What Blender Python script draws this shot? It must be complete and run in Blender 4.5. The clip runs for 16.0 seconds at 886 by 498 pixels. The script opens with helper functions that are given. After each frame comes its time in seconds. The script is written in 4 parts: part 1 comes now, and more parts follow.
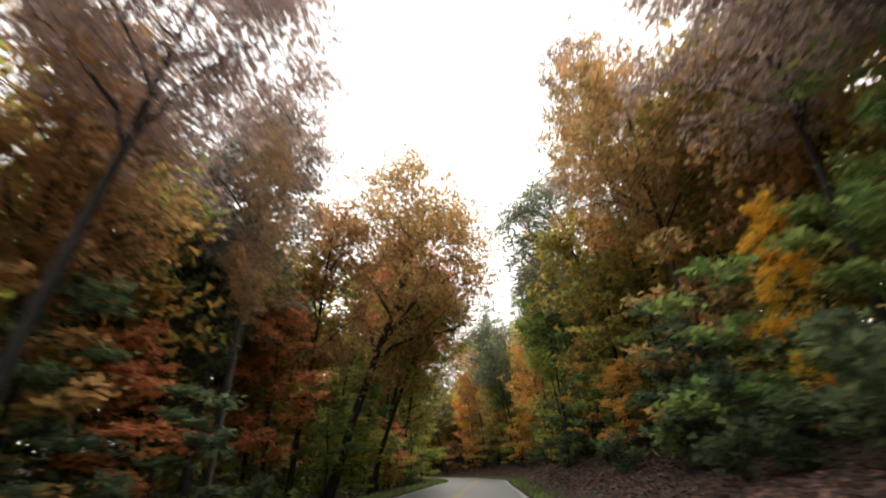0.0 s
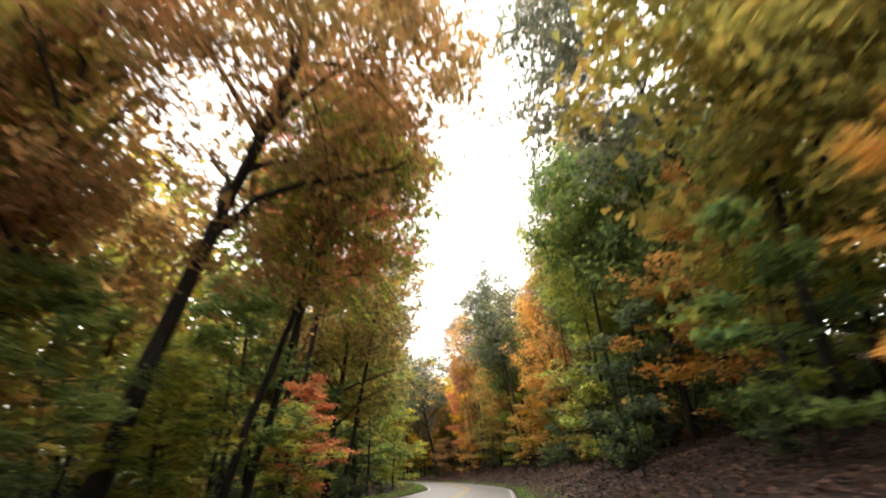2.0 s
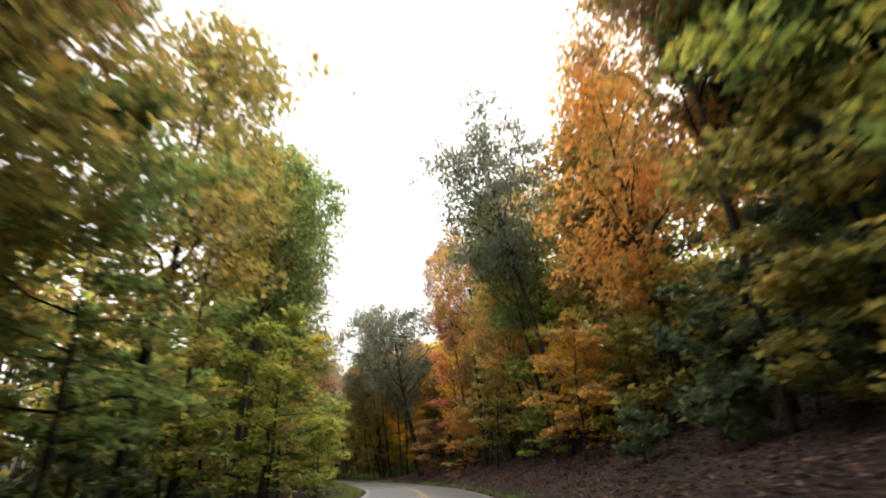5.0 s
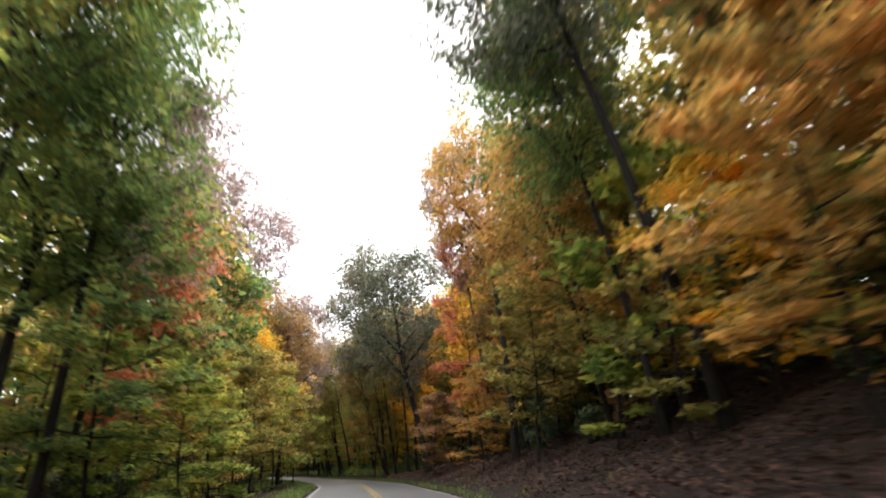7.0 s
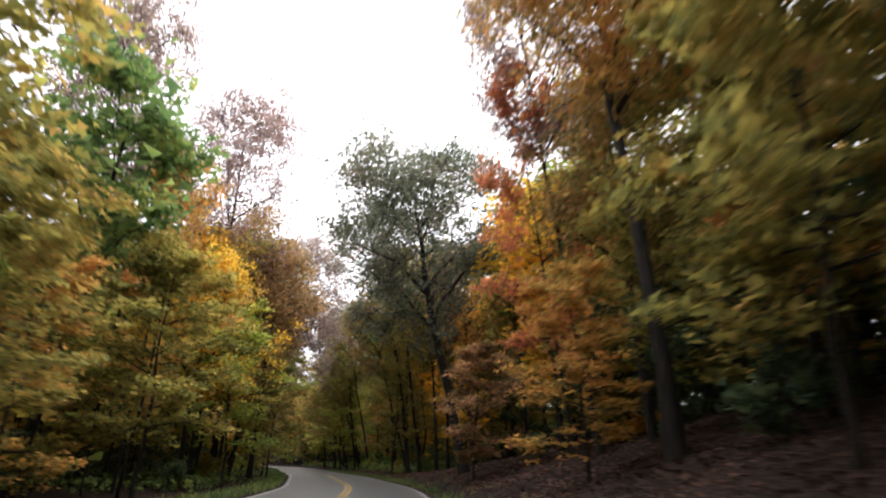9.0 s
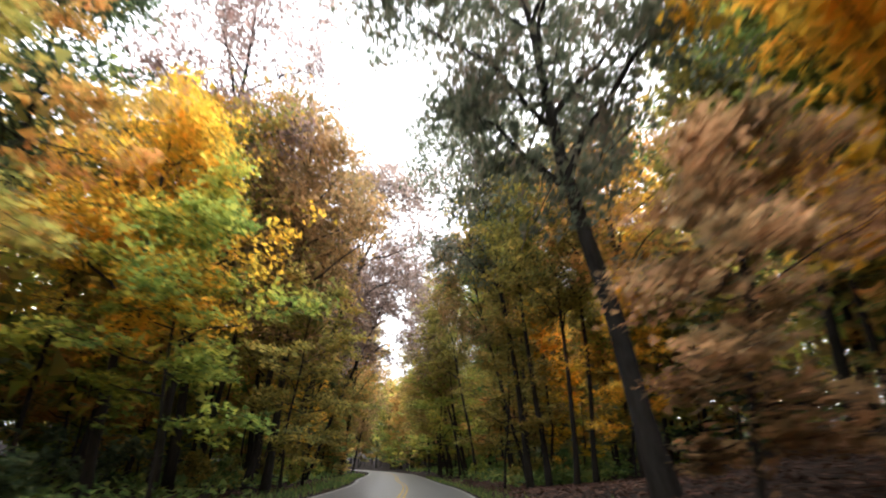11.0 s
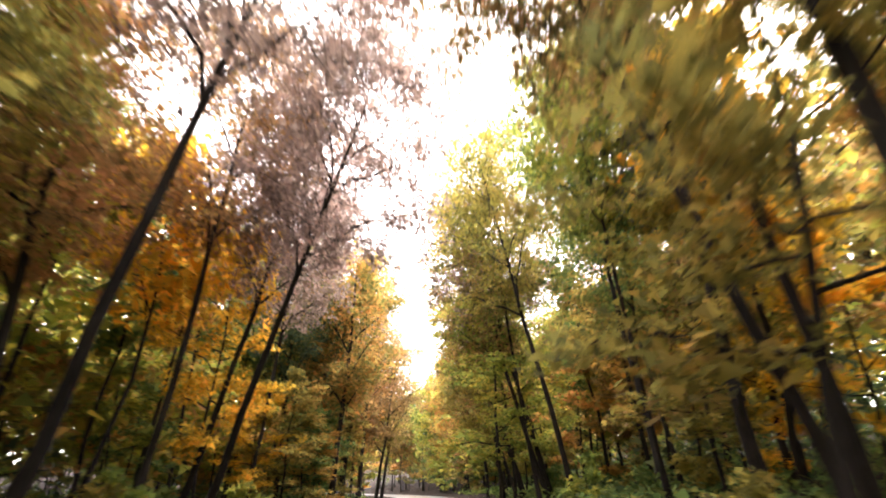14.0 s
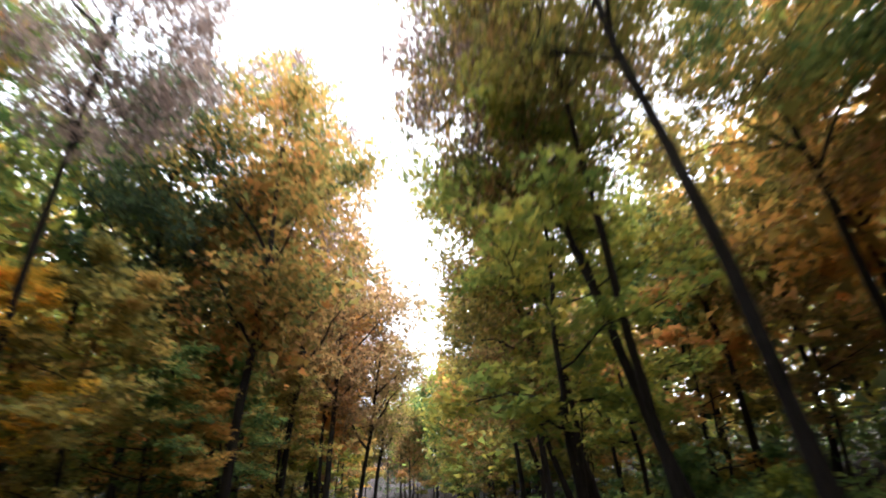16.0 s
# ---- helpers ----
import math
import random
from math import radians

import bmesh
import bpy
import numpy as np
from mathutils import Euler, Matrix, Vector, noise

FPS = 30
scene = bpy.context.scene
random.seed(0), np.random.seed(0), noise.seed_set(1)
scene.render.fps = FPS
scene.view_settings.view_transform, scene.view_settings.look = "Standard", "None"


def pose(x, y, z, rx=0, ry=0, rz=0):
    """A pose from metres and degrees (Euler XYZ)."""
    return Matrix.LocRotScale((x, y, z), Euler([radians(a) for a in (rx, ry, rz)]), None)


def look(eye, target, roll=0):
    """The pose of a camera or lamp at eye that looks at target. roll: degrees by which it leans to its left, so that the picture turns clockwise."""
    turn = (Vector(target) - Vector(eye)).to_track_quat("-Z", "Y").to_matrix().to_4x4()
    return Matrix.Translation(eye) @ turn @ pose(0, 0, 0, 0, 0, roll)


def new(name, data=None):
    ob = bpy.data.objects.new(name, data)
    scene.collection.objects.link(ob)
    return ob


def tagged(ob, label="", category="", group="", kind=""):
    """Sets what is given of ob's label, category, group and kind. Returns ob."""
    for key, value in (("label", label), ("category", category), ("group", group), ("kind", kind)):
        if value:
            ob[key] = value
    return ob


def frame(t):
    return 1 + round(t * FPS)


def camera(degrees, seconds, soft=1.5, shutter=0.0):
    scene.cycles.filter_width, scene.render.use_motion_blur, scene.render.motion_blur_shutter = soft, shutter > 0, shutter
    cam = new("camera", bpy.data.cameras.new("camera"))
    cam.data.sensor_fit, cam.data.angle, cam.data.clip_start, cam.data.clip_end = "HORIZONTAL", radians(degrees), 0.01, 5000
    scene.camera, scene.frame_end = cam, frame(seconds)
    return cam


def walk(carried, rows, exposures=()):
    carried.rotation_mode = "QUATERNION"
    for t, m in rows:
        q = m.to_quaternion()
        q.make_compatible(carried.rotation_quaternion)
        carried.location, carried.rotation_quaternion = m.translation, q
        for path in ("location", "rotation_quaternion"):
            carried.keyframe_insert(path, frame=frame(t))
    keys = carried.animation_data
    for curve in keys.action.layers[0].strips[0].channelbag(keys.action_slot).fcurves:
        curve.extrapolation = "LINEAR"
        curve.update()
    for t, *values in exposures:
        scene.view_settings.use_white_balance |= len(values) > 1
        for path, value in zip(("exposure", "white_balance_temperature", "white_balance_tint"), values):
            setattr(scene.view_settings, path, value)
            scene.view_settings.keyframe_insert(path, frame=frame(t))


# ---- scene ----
cam = camera(74.85, 16.0, soft=1.9, shutter=0.7)
PATH = [
    (0.0, pose(-0.00, 0.00, 1.28, 110.96, 1.34, 5.30)),
    (0.5, pose(0.13, 6.04, 1.29, 110.88, 1.05, 5.45)),
    (1.0, pose(0.26, 12.06, 1.29, 111.15, 0.68, 5.52)),
    (1.5, pose(0.31, 18.09, 1.33, 111.15, 0.82, 5.41)),
    (2.0, pose(0.26, 24.17, 1.31, 111.21, 0.92, 5.71)),
    (2.5, pose(0.17, 30.18, 1.32, 111.19, 0.49, 5.55)),
    (3.0, pose(0.10, 36.22, 1.29, 111.28, 0.57, 5.56)),
    (3.5, pose(-0.04, 42.23, 1.29, 111.31, 0.87, 5.64)),
    (4.0, pose(-0.20, 48.13, 1.31, 111.16, 0.89, 5.74)),
    (6.5, pose(-0.62, 76.42, 1.32, 110.76, 2.55, 8.10)),
    (7.0, pose(-1.32, 81.87, 1.30, 110.52, 1.94, 9.22)),
    (7.5, pose(-2.14, 87.27, 1.29, 110.32, 1.09, 10.11)),
    (8.0, pose(-3.05, 92.64, 1.26, 110.31, 0.86, 10.41)),
    (8.5, pose(-4.08, 97.86, 1.30, 110.45, 0.16, 11.28)),
    (9.0, pose(-5.21, 103.05, 1.32, 110.30, -0.97, 12.58)),
    (9.5, pose(-6.42, 108.16, 1.30, 110.30, -2.65, 15.70)),
    (12.0, pose(-14.88, 133.36, 1.31, 111.00, -0.49, 26.89)),
    (12.5, pose(-17.03, 138.22, 1.29, 111.21, 0.01, 27.65)),
    (13.0, pose(-19.23, 143.02, 1.30, 111.53, 0.14, 28.28)),
    (13.5, pose(-21.41, 147.88, 1.29, 111.98, 0.25, 29.10)),
    (14.0, pose(-23.62, 152.77, 1.30, 112.30, 0.00, 29.93)),
    (14.5, pose(-25.95, 157.68, 1.31, 112.57, -0.04, 30.46)),
    (15.0, pose(-28.46, 162.68, 1.33, 112.91, -0.28, 31.13)),
    (15.5, pose(-31.21, 167.61, 1.27, 113.07, 0.37, 31.68)),
    (16.0, pose(-34.04, 172.44, 1.30, 113.18, 0.74, 32.14)),
]
walk(cam, PATH, [(0, 1.15, 6500, 8), (1, 1.65, 6800, 9), (1.5, 1.75, 6800, 9), (2, 2.0, 6800, 9), (3, 2.35, 7200, 10), (4, 1.4, 6800, 10), (6.5, 1.55, 6300, 10), (7.5, 1.62, 6100, 10), (9, 1.3, 6100, 11), (12, 2.25, 6000, 7), (12.5, 2.4, 6000, 7), (13, 3.05, 7200, 13), (13.5, 3.05, 6900, 15), (14.5, 2.75, 6500, 15), (15.5, 2.1, 5900, 10), (16, 2.15, 5700, 10)])

# ---- light: a bright overcast sky and a wide, weak sun ----
world = bpy.data.worlds.new("overcast_sky")
scene.world = world
world.use_nodes = True
wn = world.node_tree
wn.nodes.clear()
sky = wn.nodes.new("ShaderNodeTexSky")
sky.sky_type = 'NISHITA'
sky.sun_disc = False
sky.sun_elevation = radians(48)
sky.sun_rotation = radians(20)
sky.dust_density = 6.0
veil = wn.nodes.new("ShaderNodeMixRGB")
veil.inputs[0].default_value = 0.9
veil.inputs[2].default_value = (11.0, 10.6, 10.4, 1)
bg = wn.nodes.new("ShaderNodeBackground")
bg.inputs[1].default_value = 0.1
wout = wn.nodes.new("ShaderNodeOutputWorld")
wn.links.new(sky.outputs[0], veil.inputs[1])
wn.links.new(veil.outputs[0], bg.inputs[0])
wn.links.new(bg.outputs[0], wout.inputs[0])

sun = new("sun", bpy.data.lights.new("sun", 'SUN'))
sun.data.energy = 1.5
sun.data.angle = radians(70)
sun.data.color = (1.0, 0.95, 0.88)
sun.matrix_world = look((0, 0, 50), (-6, -20, 0))


# ---- materials ----
def material(name):
    m = bpy.data.materials.new(name)
    m.use_nodes = True
    m.node_tree.nodes.clear()
    return m, m.node_tree.nodes, m.node_tree.links


def ramp(nodes, stops):
    r = nodes.new("ShaderNodeValToRGB")
    el = r.color_ramp.elements
    while len(el) < len(stops):
        el.new(0.5)
    for e, (p, c) in zip(el, stops):
        e.position, e.color = p, (*c, 1)
    return r


def leaf_material(name, colours, glow=0.6):
    """Leaves: each takes one of the colours, whole crowns differ a little, and light shines through them."""
    m, n, l = material(name)
    geo, info = n.new("ShaderNodeNewGeometry"), n.new("ShaderNodeObjectInfo")
    k = len(colours)
    r = ramp(n, [((i + 0.5) / k, c) for i, c in enumerate(colours)])
    tex = n.new("ShaderNodeTexCoord")
    patch = n.new("ShaderNodeTexNoise")
    patch.inputs["Scale"].default_value = 0.45
    l.new(tex.outputs["Object"], patch.inputs["Vector"])
    spread = n.new("ShaderNodeMath"); spread.operation = 'MULTIPLY_ADD'
    l.new(patch.outputs["Fac"], spread.inputs[0]); spread.inputs[1].default_value = 1.6; spread.inputs[2].default_value = -0.55
    mix = n.new("ShaderNodeMath"); mix.operation = 'MULTIPLY_ADD'
    l.new(geo.outputs["Random Per Island"], mix.inputs[0]); mix.inputs[1].default_value = 0.5
    l.new(spread.outputs[0], mix.inputs[2])
    l.new(mix.outputs[0], r.inputs[0])
    hsv = n.new("ShaderNodeHueSaturation")
    hue = n.new("ShaderNodeMapRange")
    hue.inputs["To Min"].default_value, hue.inputs["To Max"].default_value = 0.49, 0.51
    val = n.new("ShaderNodeMapRange")
    val.inputs["To Min"].default_value, val.inputs["To Max"].default_value = 0.82, 1.18
    l.new(info.outputs["Random"], hue.inputs[0]); l.new(hue.outputs[0], hsv.inputs["Hue"])
    l.new(geo.outputs["Random Per Island"], val.inputs[0]); l.new(val.outputs[0], hsv.inputs["Value"])
    l.new(r.outputs[0], hsv.inputs["Color"])
    d = n.new("ShaderNodeBsdfPrincipled")
    d.inputs["Roughness"].default_value = 0.65
    d.inputs["Specular IOR Level"].default_value = 0.12
    tr = n.new("ShaderNodeBsdfTranslucent")
    sh = n.new("ShaderNodeMixShader"); sh.inputs[0].default_value = glow
    out = n.new("ShaderNodeOutputMaterial")
    thin = n.new("ShaderNodeMixRGB"); thin.blend_type = 'MULTIPLY'; thin.inputs[0].default_value = 1.0; thin.inputs[2].default_value = (2.2, 2.15, 1.95, 1)
    l.new(hsv.outputs[0], thin.inputs[1])
    l.new(hsv.outputs[0], d.inputs["Base Color"]); l.new(thin.outputs[0], tr.inputs["Color"])
    l.new(d.outputs[0], sh.inputs[1]); l.new(tr.outputs[0], sh.inputs[2]); l.new(sh.outputs[0], out.inputs[0])
    return m


LEAF = {}
LEAF["green"] = leaf_material("green_leaves", [(.051, .089, .039), (.080, .128, .043), (.114, .157, .048), (.165, .171, .048)])
LEAF["dark"] = leaf_material("dark_green_leaves", [(.034, .054, .034), (.048, .072, .04), (.07, .09, .044), (.098, .102, .048)])
LEAF["turning"] = leaf_material("olive_to_rust_leaves", [(.09, .105, .045), (.15, .125, .05), (.23, .142, .058), (.28, .152, .07)])
LEAF["grey"] = leaf_material("greyed_leaves", [(.055, .072, .054), (.08, .094, .066), (.11, .112, .082), (.125, .10, .08)])
LEAF["olive"] = leaf_material("olive_leaves", [(.097, .103, .039), (.148, .142, .041), (.205, .171, .043), (.251, .165, .048)])
LEAF["mixed"] = leaf_material("green_to_rust_leaves", [(.085, .108, .041), (.148, .142, .043), (.251, .160, .048), (.331, .154, .051)])
LEAF["lime"] = leaf_material("yellow_green_leaves", [(.105, .155, .042), (.155, .195, .046), (.225, .230, .048), (.315, .262, .05)])
LEAF["yellow"] = leaf_material("yellow_leaves", [(.274, .217, .043), (.410, .285, .039), (.513, .308, .039), (.490, .239, .039)])
LEAF["orange"] = leaf_material("orange_leaves", [(.24, .17, .058), (.34, .20, .056), (.42, .215, .056), (.39, .17, .06)])
LEAF["amber"] = leaf_material("amber_leaves", [(.16, .135, .05), (.27, .18, .052), (.35, .195, .055), (.34, .16, .058)])
LEAF["red"] = leaf_material("red_orange_leaves", [(.19, .11, .055), (.31, .13, .062), (.37, .14, .07), (.33, .11, .062)])
LEAF["rust"] = leaf_material("rust_brown_leaves", [(.125, .105, .045), (.19, .13, .055), (.25, .147, .062), (.28, .15, .072)])
LEAF["brown"] = leaf_material("dull_brown_leaves", [(.108, .085, .048), (.171, .120, .059), (.228, .142, .068), (.274, .165, .085)])
LEAF["pale"] = leaf_material("thin_mauve_brown_leaves", [(.12, .095, .094), (.17, .13, .124), (.22, .165, .152), (.19, .125, .11)])


def bark_material(name, dark, light):
    m, n, l = material(name)
    tex = n.new("ShaderNodeTexCoord")
    mp = n.new("ShaderNodeMapping"); mp.inputs["Scale"].default_value = (9, 9, 1.2)
    big = n.new("ShaderNodeTexNoise"); big.inputs["Scale"].default_value = 0.5; big.inputs["Detail"].default_value = 3
    fine = n.new("ShaderNodeTexNoise"); fine.inputs["Scale"].default_value = 2.0; fine.inputs["Detail"].default_value = 6
    l.new(tex.outputs["Object"], mp.inputs[0]); l.new(mp.outputs[0], fine.inputs["Vector"]); l.new(tex.outputs["Object"], big.inputs["Vector"])
    add = n.new("ShaderNodeMath"); add.operation = 'MULTIPLY_ADD'; add.inputs[1].default_value = 0.5
    half = n.new("ShaderNodeMath"); half.operation = 'MULTIPLY'; half.inputs[1].default_value = 0.5
    l.new(big.outputs["Fac"], half.inputs[0]); l.new(fine.outputs["Fac"], add.inputs[0]); l.new(half.outputs[0], add.inputs[2])
    r = ramp(n, [(0.35, dark), (0.65, light)])
    l.new(add.outputs[0], r.inputs[0])
    b = n.new("ShaderNodeBump"); b.inputs["Strength"].default_value = 0.7; b.inputs["Distance"].default_value = 0.04
    l.new(fine.outputs["Fac"], b.inputs["Height"])
    d = n.new("ShaderNodeBsdfPrincipled"); d.inputs["Roughness"].default_value = 0.9
    d.inputs["Specular IOR Level"].default_value = 0.2
    out = n.new("ShaderNodeOutputMaterial")
    l.new(r.outputs[0], d.inputs["Base Color"]); l.new(b.outputs[0], d.inputs["Normal"]); l.new(d.outputs[0], out.inputs[0])
    return m


BARK = bark_material("dark_wet_bark", (.011, .0095, .0085), (.038, .033, .029))
GREY_BARK = bark_material("grey_bark", (.07, .065, .055), (.19, .175, .15))


def ground_material():
    m, n, l = material("leaf_litter_soil")
    tex = n.new("ShaderNodeTexCoord")
    big = n.new("ShaderNodeTexNoise"); big.inputs["Scale"].default_value = 0.25; big.inputs["Detail"].default_value = 5
    leaf = n.new("ShaderNodeTexVoronoi"); leaf.inputs["Scale"].default_value = 9.0
    l.new(tex.outputs["Object"], big.inputs["Vector"]); l.new(tex.outputs["Object"], leaf.inputs["Vector"])
    r1 = ramp(n, [(0.0, (.014, .010, .008)), (0.4, (.026, .0175, .014)), (0.7, (.043, .027, .021)), (1.0, (.08, .05, .039))])
    sep = n.new("ShaderNodeSeparateColor"); l.new(leaf.outputs["Color"], sep.inputs[0]); l.new(sep.outputs[0], r1.inputs[0])
    r2 = ramp(n, [(0.4, (.45, .45, .45)), (0.65, (1, 1, 1))]); l.new(big.outputs["Fac"], r2.inputs[0])
    mul = n.new("ShaderNodeMixRGB"); mul.blend_type = 'MULTIPLY'; mul.inputs[0].default_value = 1
    l.new(r1.outputs[0], mul.inputs[1]); l.new(r2.outputs[0], mul.inputs[2])
    b = n.new("ShaderNodeBump"); b.inputs["Strength"].default_value = 0.8; b.inputs["Distance"].default_value = 0.06
    l.new(leaf.outputs["Distance"], b.inputs["Height"])
    d = n.new("ShaderNodeBsdfPrincipled"); d.inputs["Roughness"].default_value = 0.9
    d.inputs["Specular IOR Level"].default_value = 0.12
    out = n.new("ShaderNodeOutputMaterial")
    l.new(mul.outputs[0], d.inputs["Base Color"]); l.new(b.outputs[0], d.inputs["Normal"]); l.new(d.outputs[0], out.inputs[0])
    return m


def rough_material(name, lo, hi, scale, rough, bump=0.3):
    m, n, l = material(name)
    tex = n.new("ShaderNodeTexCoord")
    a = n.new("ShaderNodeTexNoise"); a.inputs["Scale"].default_value = scale; a.inputs["Detail"].default_value = 8
    c = n.new("ShaderNodeTexNoise"); c.inputs["Scale"].default_value = scale * 0.02; c.inputs["Detail"].default_value = 3
    l.new(tex.outputs["Object"], a.inputs["Vector"]); l.new(tex.outputs["Object"], c.inputs["Vector"])
    mean = n.new("ShaderNodeMixRGB"); mean.inputs[0].default_value = 0.5
    l.new(a.outputs["Fac"], mean.inputs[1]); l.new(c.outputs["Fac"], mean.inputs[2])
    r = ramp(n, [(0.35, lo), (0.65, hi)]); l.new(mean.outputs[0], r.inputs[0])
    b = n.new("ShaderNodeBump"); b.inputs["Strength"].default_value = bump; b.inputs["Distance"].default_value = 0.01
    l.new(a.outputs["Fac"], b.inputs["Height"])
    d = n.new("ShaderNodeBsdfPrincipled"); d.inputs["Roughness"].default_value = rough
    out = n.new("ShaderNodeOutputMaterial")
    l.new(r.outputs[0], d.inputs["Base Color"]); l.new(b.outputs[0], d.inputs["Normal"]); l.new(d.outputs[0], out.inputs[0])
    return m


LITTER = leaf_material("dry_fallen_leaves", [(.036, .022, .016), (.066, .036, .026), (.10, .052, .038), (.15, .085, .062)], glow=0.1)
SOIL = ground_material()
ASPHALT = rough_material("damp_grey_asphalt", (.045, .045, .047), (.09, .09, .09), 60, 0.42)
WHITE_PAINT = rough_material("worn_white_road_paint", (.22, .22, .21), (.6, .6, .58), 40, 0.6)
YELLOW_PAINT = rough_material("worn_yellow_road_paint", (.22, .14, .03), (.5, .32, .05), 40, 0.6)


# ---- the road's line and the lie of the land ----
# the car keeps to the right half of the road
LINE = [(0.0, -60.0), (0.0, -30.0)] + [(m.translation.x, m.translation.y) for t, m in PATH]
end, back = Vector(LINE[-1]), Vector(LINE[-5])
ahead = (end - back).normalized()
bearing = math.atan2(ahead.y, ahead.x)
for k in range(20):
    end = end + Vector((math.cos(bearing), math.sin(bearing))) * 9
    LINE.append(tuple(end))
    bearing += radians(0.5 if k < 4 else 5 if k < 12 else 0)


def smooth_line(points, step=1.0):
    p = np.array(points)
    s = np.concatenate([[0], np.cumsum(np.hypot(*np.diff(p, axis=0).T))])
    q = np.arange(0, s[-1], step)
    x, y = np.interp(q, s, p[:, 0]), np.interp(q, s, p[:, 1])
    k = np.hanning(17); k /= k.sum()
    x, y = (np.convolve(np.pad(v, 8, mode="reflect", reflect_type="odd"), k, "valid") for v in (x, y))
    return np.stack([x, y], 1)


CAR = smooth_line(LINE)
tangent = np.gradient(CAR, axis=0)
tangent /= np.linalg.norm(tangent, axis=1)[:, None]
RIGHT = np.stack([tangent[:, 1], -tangent[:, 0]], 1)
S0 = int(np.argmin(np.hypot(*CAR.T)))   # index of the place where the drive begins
HALF = 3.5
aside = np.interp(np.arange(len(CAR)) - S0, [0, 60, 105, 140, 175, 240], [2.5, 2.3, 1.8, 1.8, 2.6, 2.8])
MID = CAR - RIGHT * aside[:, None]      # the road's middle line, to the left of the car


def at(s, d):
    """The place s metres along the road from the start and d metres to the right of its middle."""
    i = np.clip(np.asarray(s, float) + S0, 0, len(MID) - 1.001)
    k = np.floor(i).astype(int)
    f = (i - k)[..., None]
    return MID[k] * (1 - f) + MID[k + 1] * f + (RIGHT[k] * (1 - f) + RIGHT[k + 1] * f) * np.asarray(d, float)[..., None]


def road_coords(xy):
    """s and d of places on the plan."""
    s, d = np.empty(len(xy)), np.empty(len(xy))
    for i in range(0, len(xy), 4000):
        q = xy[i:i + 4000]
        diff = q[:, None, :] - MID[None]
        k = np.argmin((diff ** 2).sum(2), axis=1)
        near = q - MID[k]
        s[i:i + 4000] = k - S0
        side = (near * RIGHT[k]).sum(1)
        d[i:i + 4000] = np.where(side >= 0, 1, -1) * np.hypot(*near.T)
    return s, d


def bumps(x, y):
    return (0.5 * np.sin(x * 0.31 + 1.3 * np.sin(y * 0.17)) + 0.5 * np.sin(y * 0.23 + 1.7 * np.sin(x * 0.13 + 2)))


def height_sd(s, d, x, y):
    steep = np.interp(s, [-40, 0, 30, 60, 80, 105, 120, 135, 150, 165, 400], [.22, .24, .30, .38, .42, .42, .36, .30, .20, .08, .05])
    r = np.clip(d - HALF - 1.0, 0, None)
    right = np.where(r < 8, r * steep, 8 * steep + (r - 8) * (0.14 + 0.65 * steep))
    right = np.minimum(right, 17)
    l = np.clip(-d - HALF - 1.2, 0, None)
    left = -np.minimum(l, 3) * 0.12 + np.clip(l - 14, 0, 60) * 0.12
    rough = np.clip((np.abs(d) - HALF - 0.8) / 4, 0, 1) * 0.10 * bumps(x, y)
    under = np.where(np.abs(d) < HALF + 0.15, -0.06, 0.0)
    return np.where(d > 0, right, left) + rough + under


def ground_z(x, y):
    xy = np.stack([np.atleast_1d(x), np.atleast_1d(y)], 1).astype(float)
    s, d = road_coords(xy)
    return height_sd(s, d, xy[:, 0], xy[:, 1])


def quads(name, v, f, mat, smooth=False):
    me = bpy.data.meshes.new(name)
    v, f = np.asarray(v, np.float32), np.asarray(f, np.int32)
    me.vertices.add(len(v)); me.vertices.foreach_set("co", v.ravel())
    me.loops.add(f.size); me.loops.foreach_set("vertex_index", f.ravel())
    me.polygons.add(len(f)); me.polygons.foreach_set("loop_start", np.arange(0, f.size, f.shape[1], dtype=np.int32))
    me.update(calc_edges=True)
    me.validate()
    if smooth:
        me.polygons.foreach_set("use_smooth", np.ones(len(f), bool))
    me.materials.append(mat)
    return me


def grid_faces(nx, ny):
    i, j = np.meshgrid(np.arange(nx - 1), np.arange(ny - 1))
    a = (j * nx + i).ravel()
    return np.stack([a, a + 1, a + nx + 1, a + nx], 1)


def build_ground():
    def axis(lo, hi, step):
        fine = np.arange(lo, hi, step)
        far = np.array([8, 20, 40, 80, 160, 320, 700, 1500.])
        return np.concatenate([lo - far[::-1], fine, hi + far])
    gx, gy = axis(MID[:, 0].min() - 25, MID[:, 0].max() + 40, 2.0), axis(-60, MID[:, 1].max() + 20, 2.0)
    X, Y = np.meshgrid(gx, gy)
    z = ground_z(X.ravel(), Y.ravel())
    me = quads("ground", np.stack([X.ravel(), Y.ravel(), z], 1), grid_faces(len(gx), len(gy)), SOIL, True)
    tagged(new("ground", me), "brown forest floor and bank under fallen leaves", "ground", kind="structure")


def strip(name, d0, d1, z, mat, s0=-55, s1=None, label="", category="", n=3):
    s1 = s1 or len(MID) - S0 - 3
    s = np.arange(s0, s1, 1.0)
    d = np.linspace(d0, d1, n)
    S, D = np.meshgrid(s, d)
    xy = at(S.ravel(), D.ravel())
    crown = 0.05 * (1 - (D.ravel() / HALF) ** 2)
    me = quads(name, np.column_stack([xy, z + crown]), grid_faces(len(s), n), mat, True)
    return tagged(new(name, me), label, category, kind="structure")


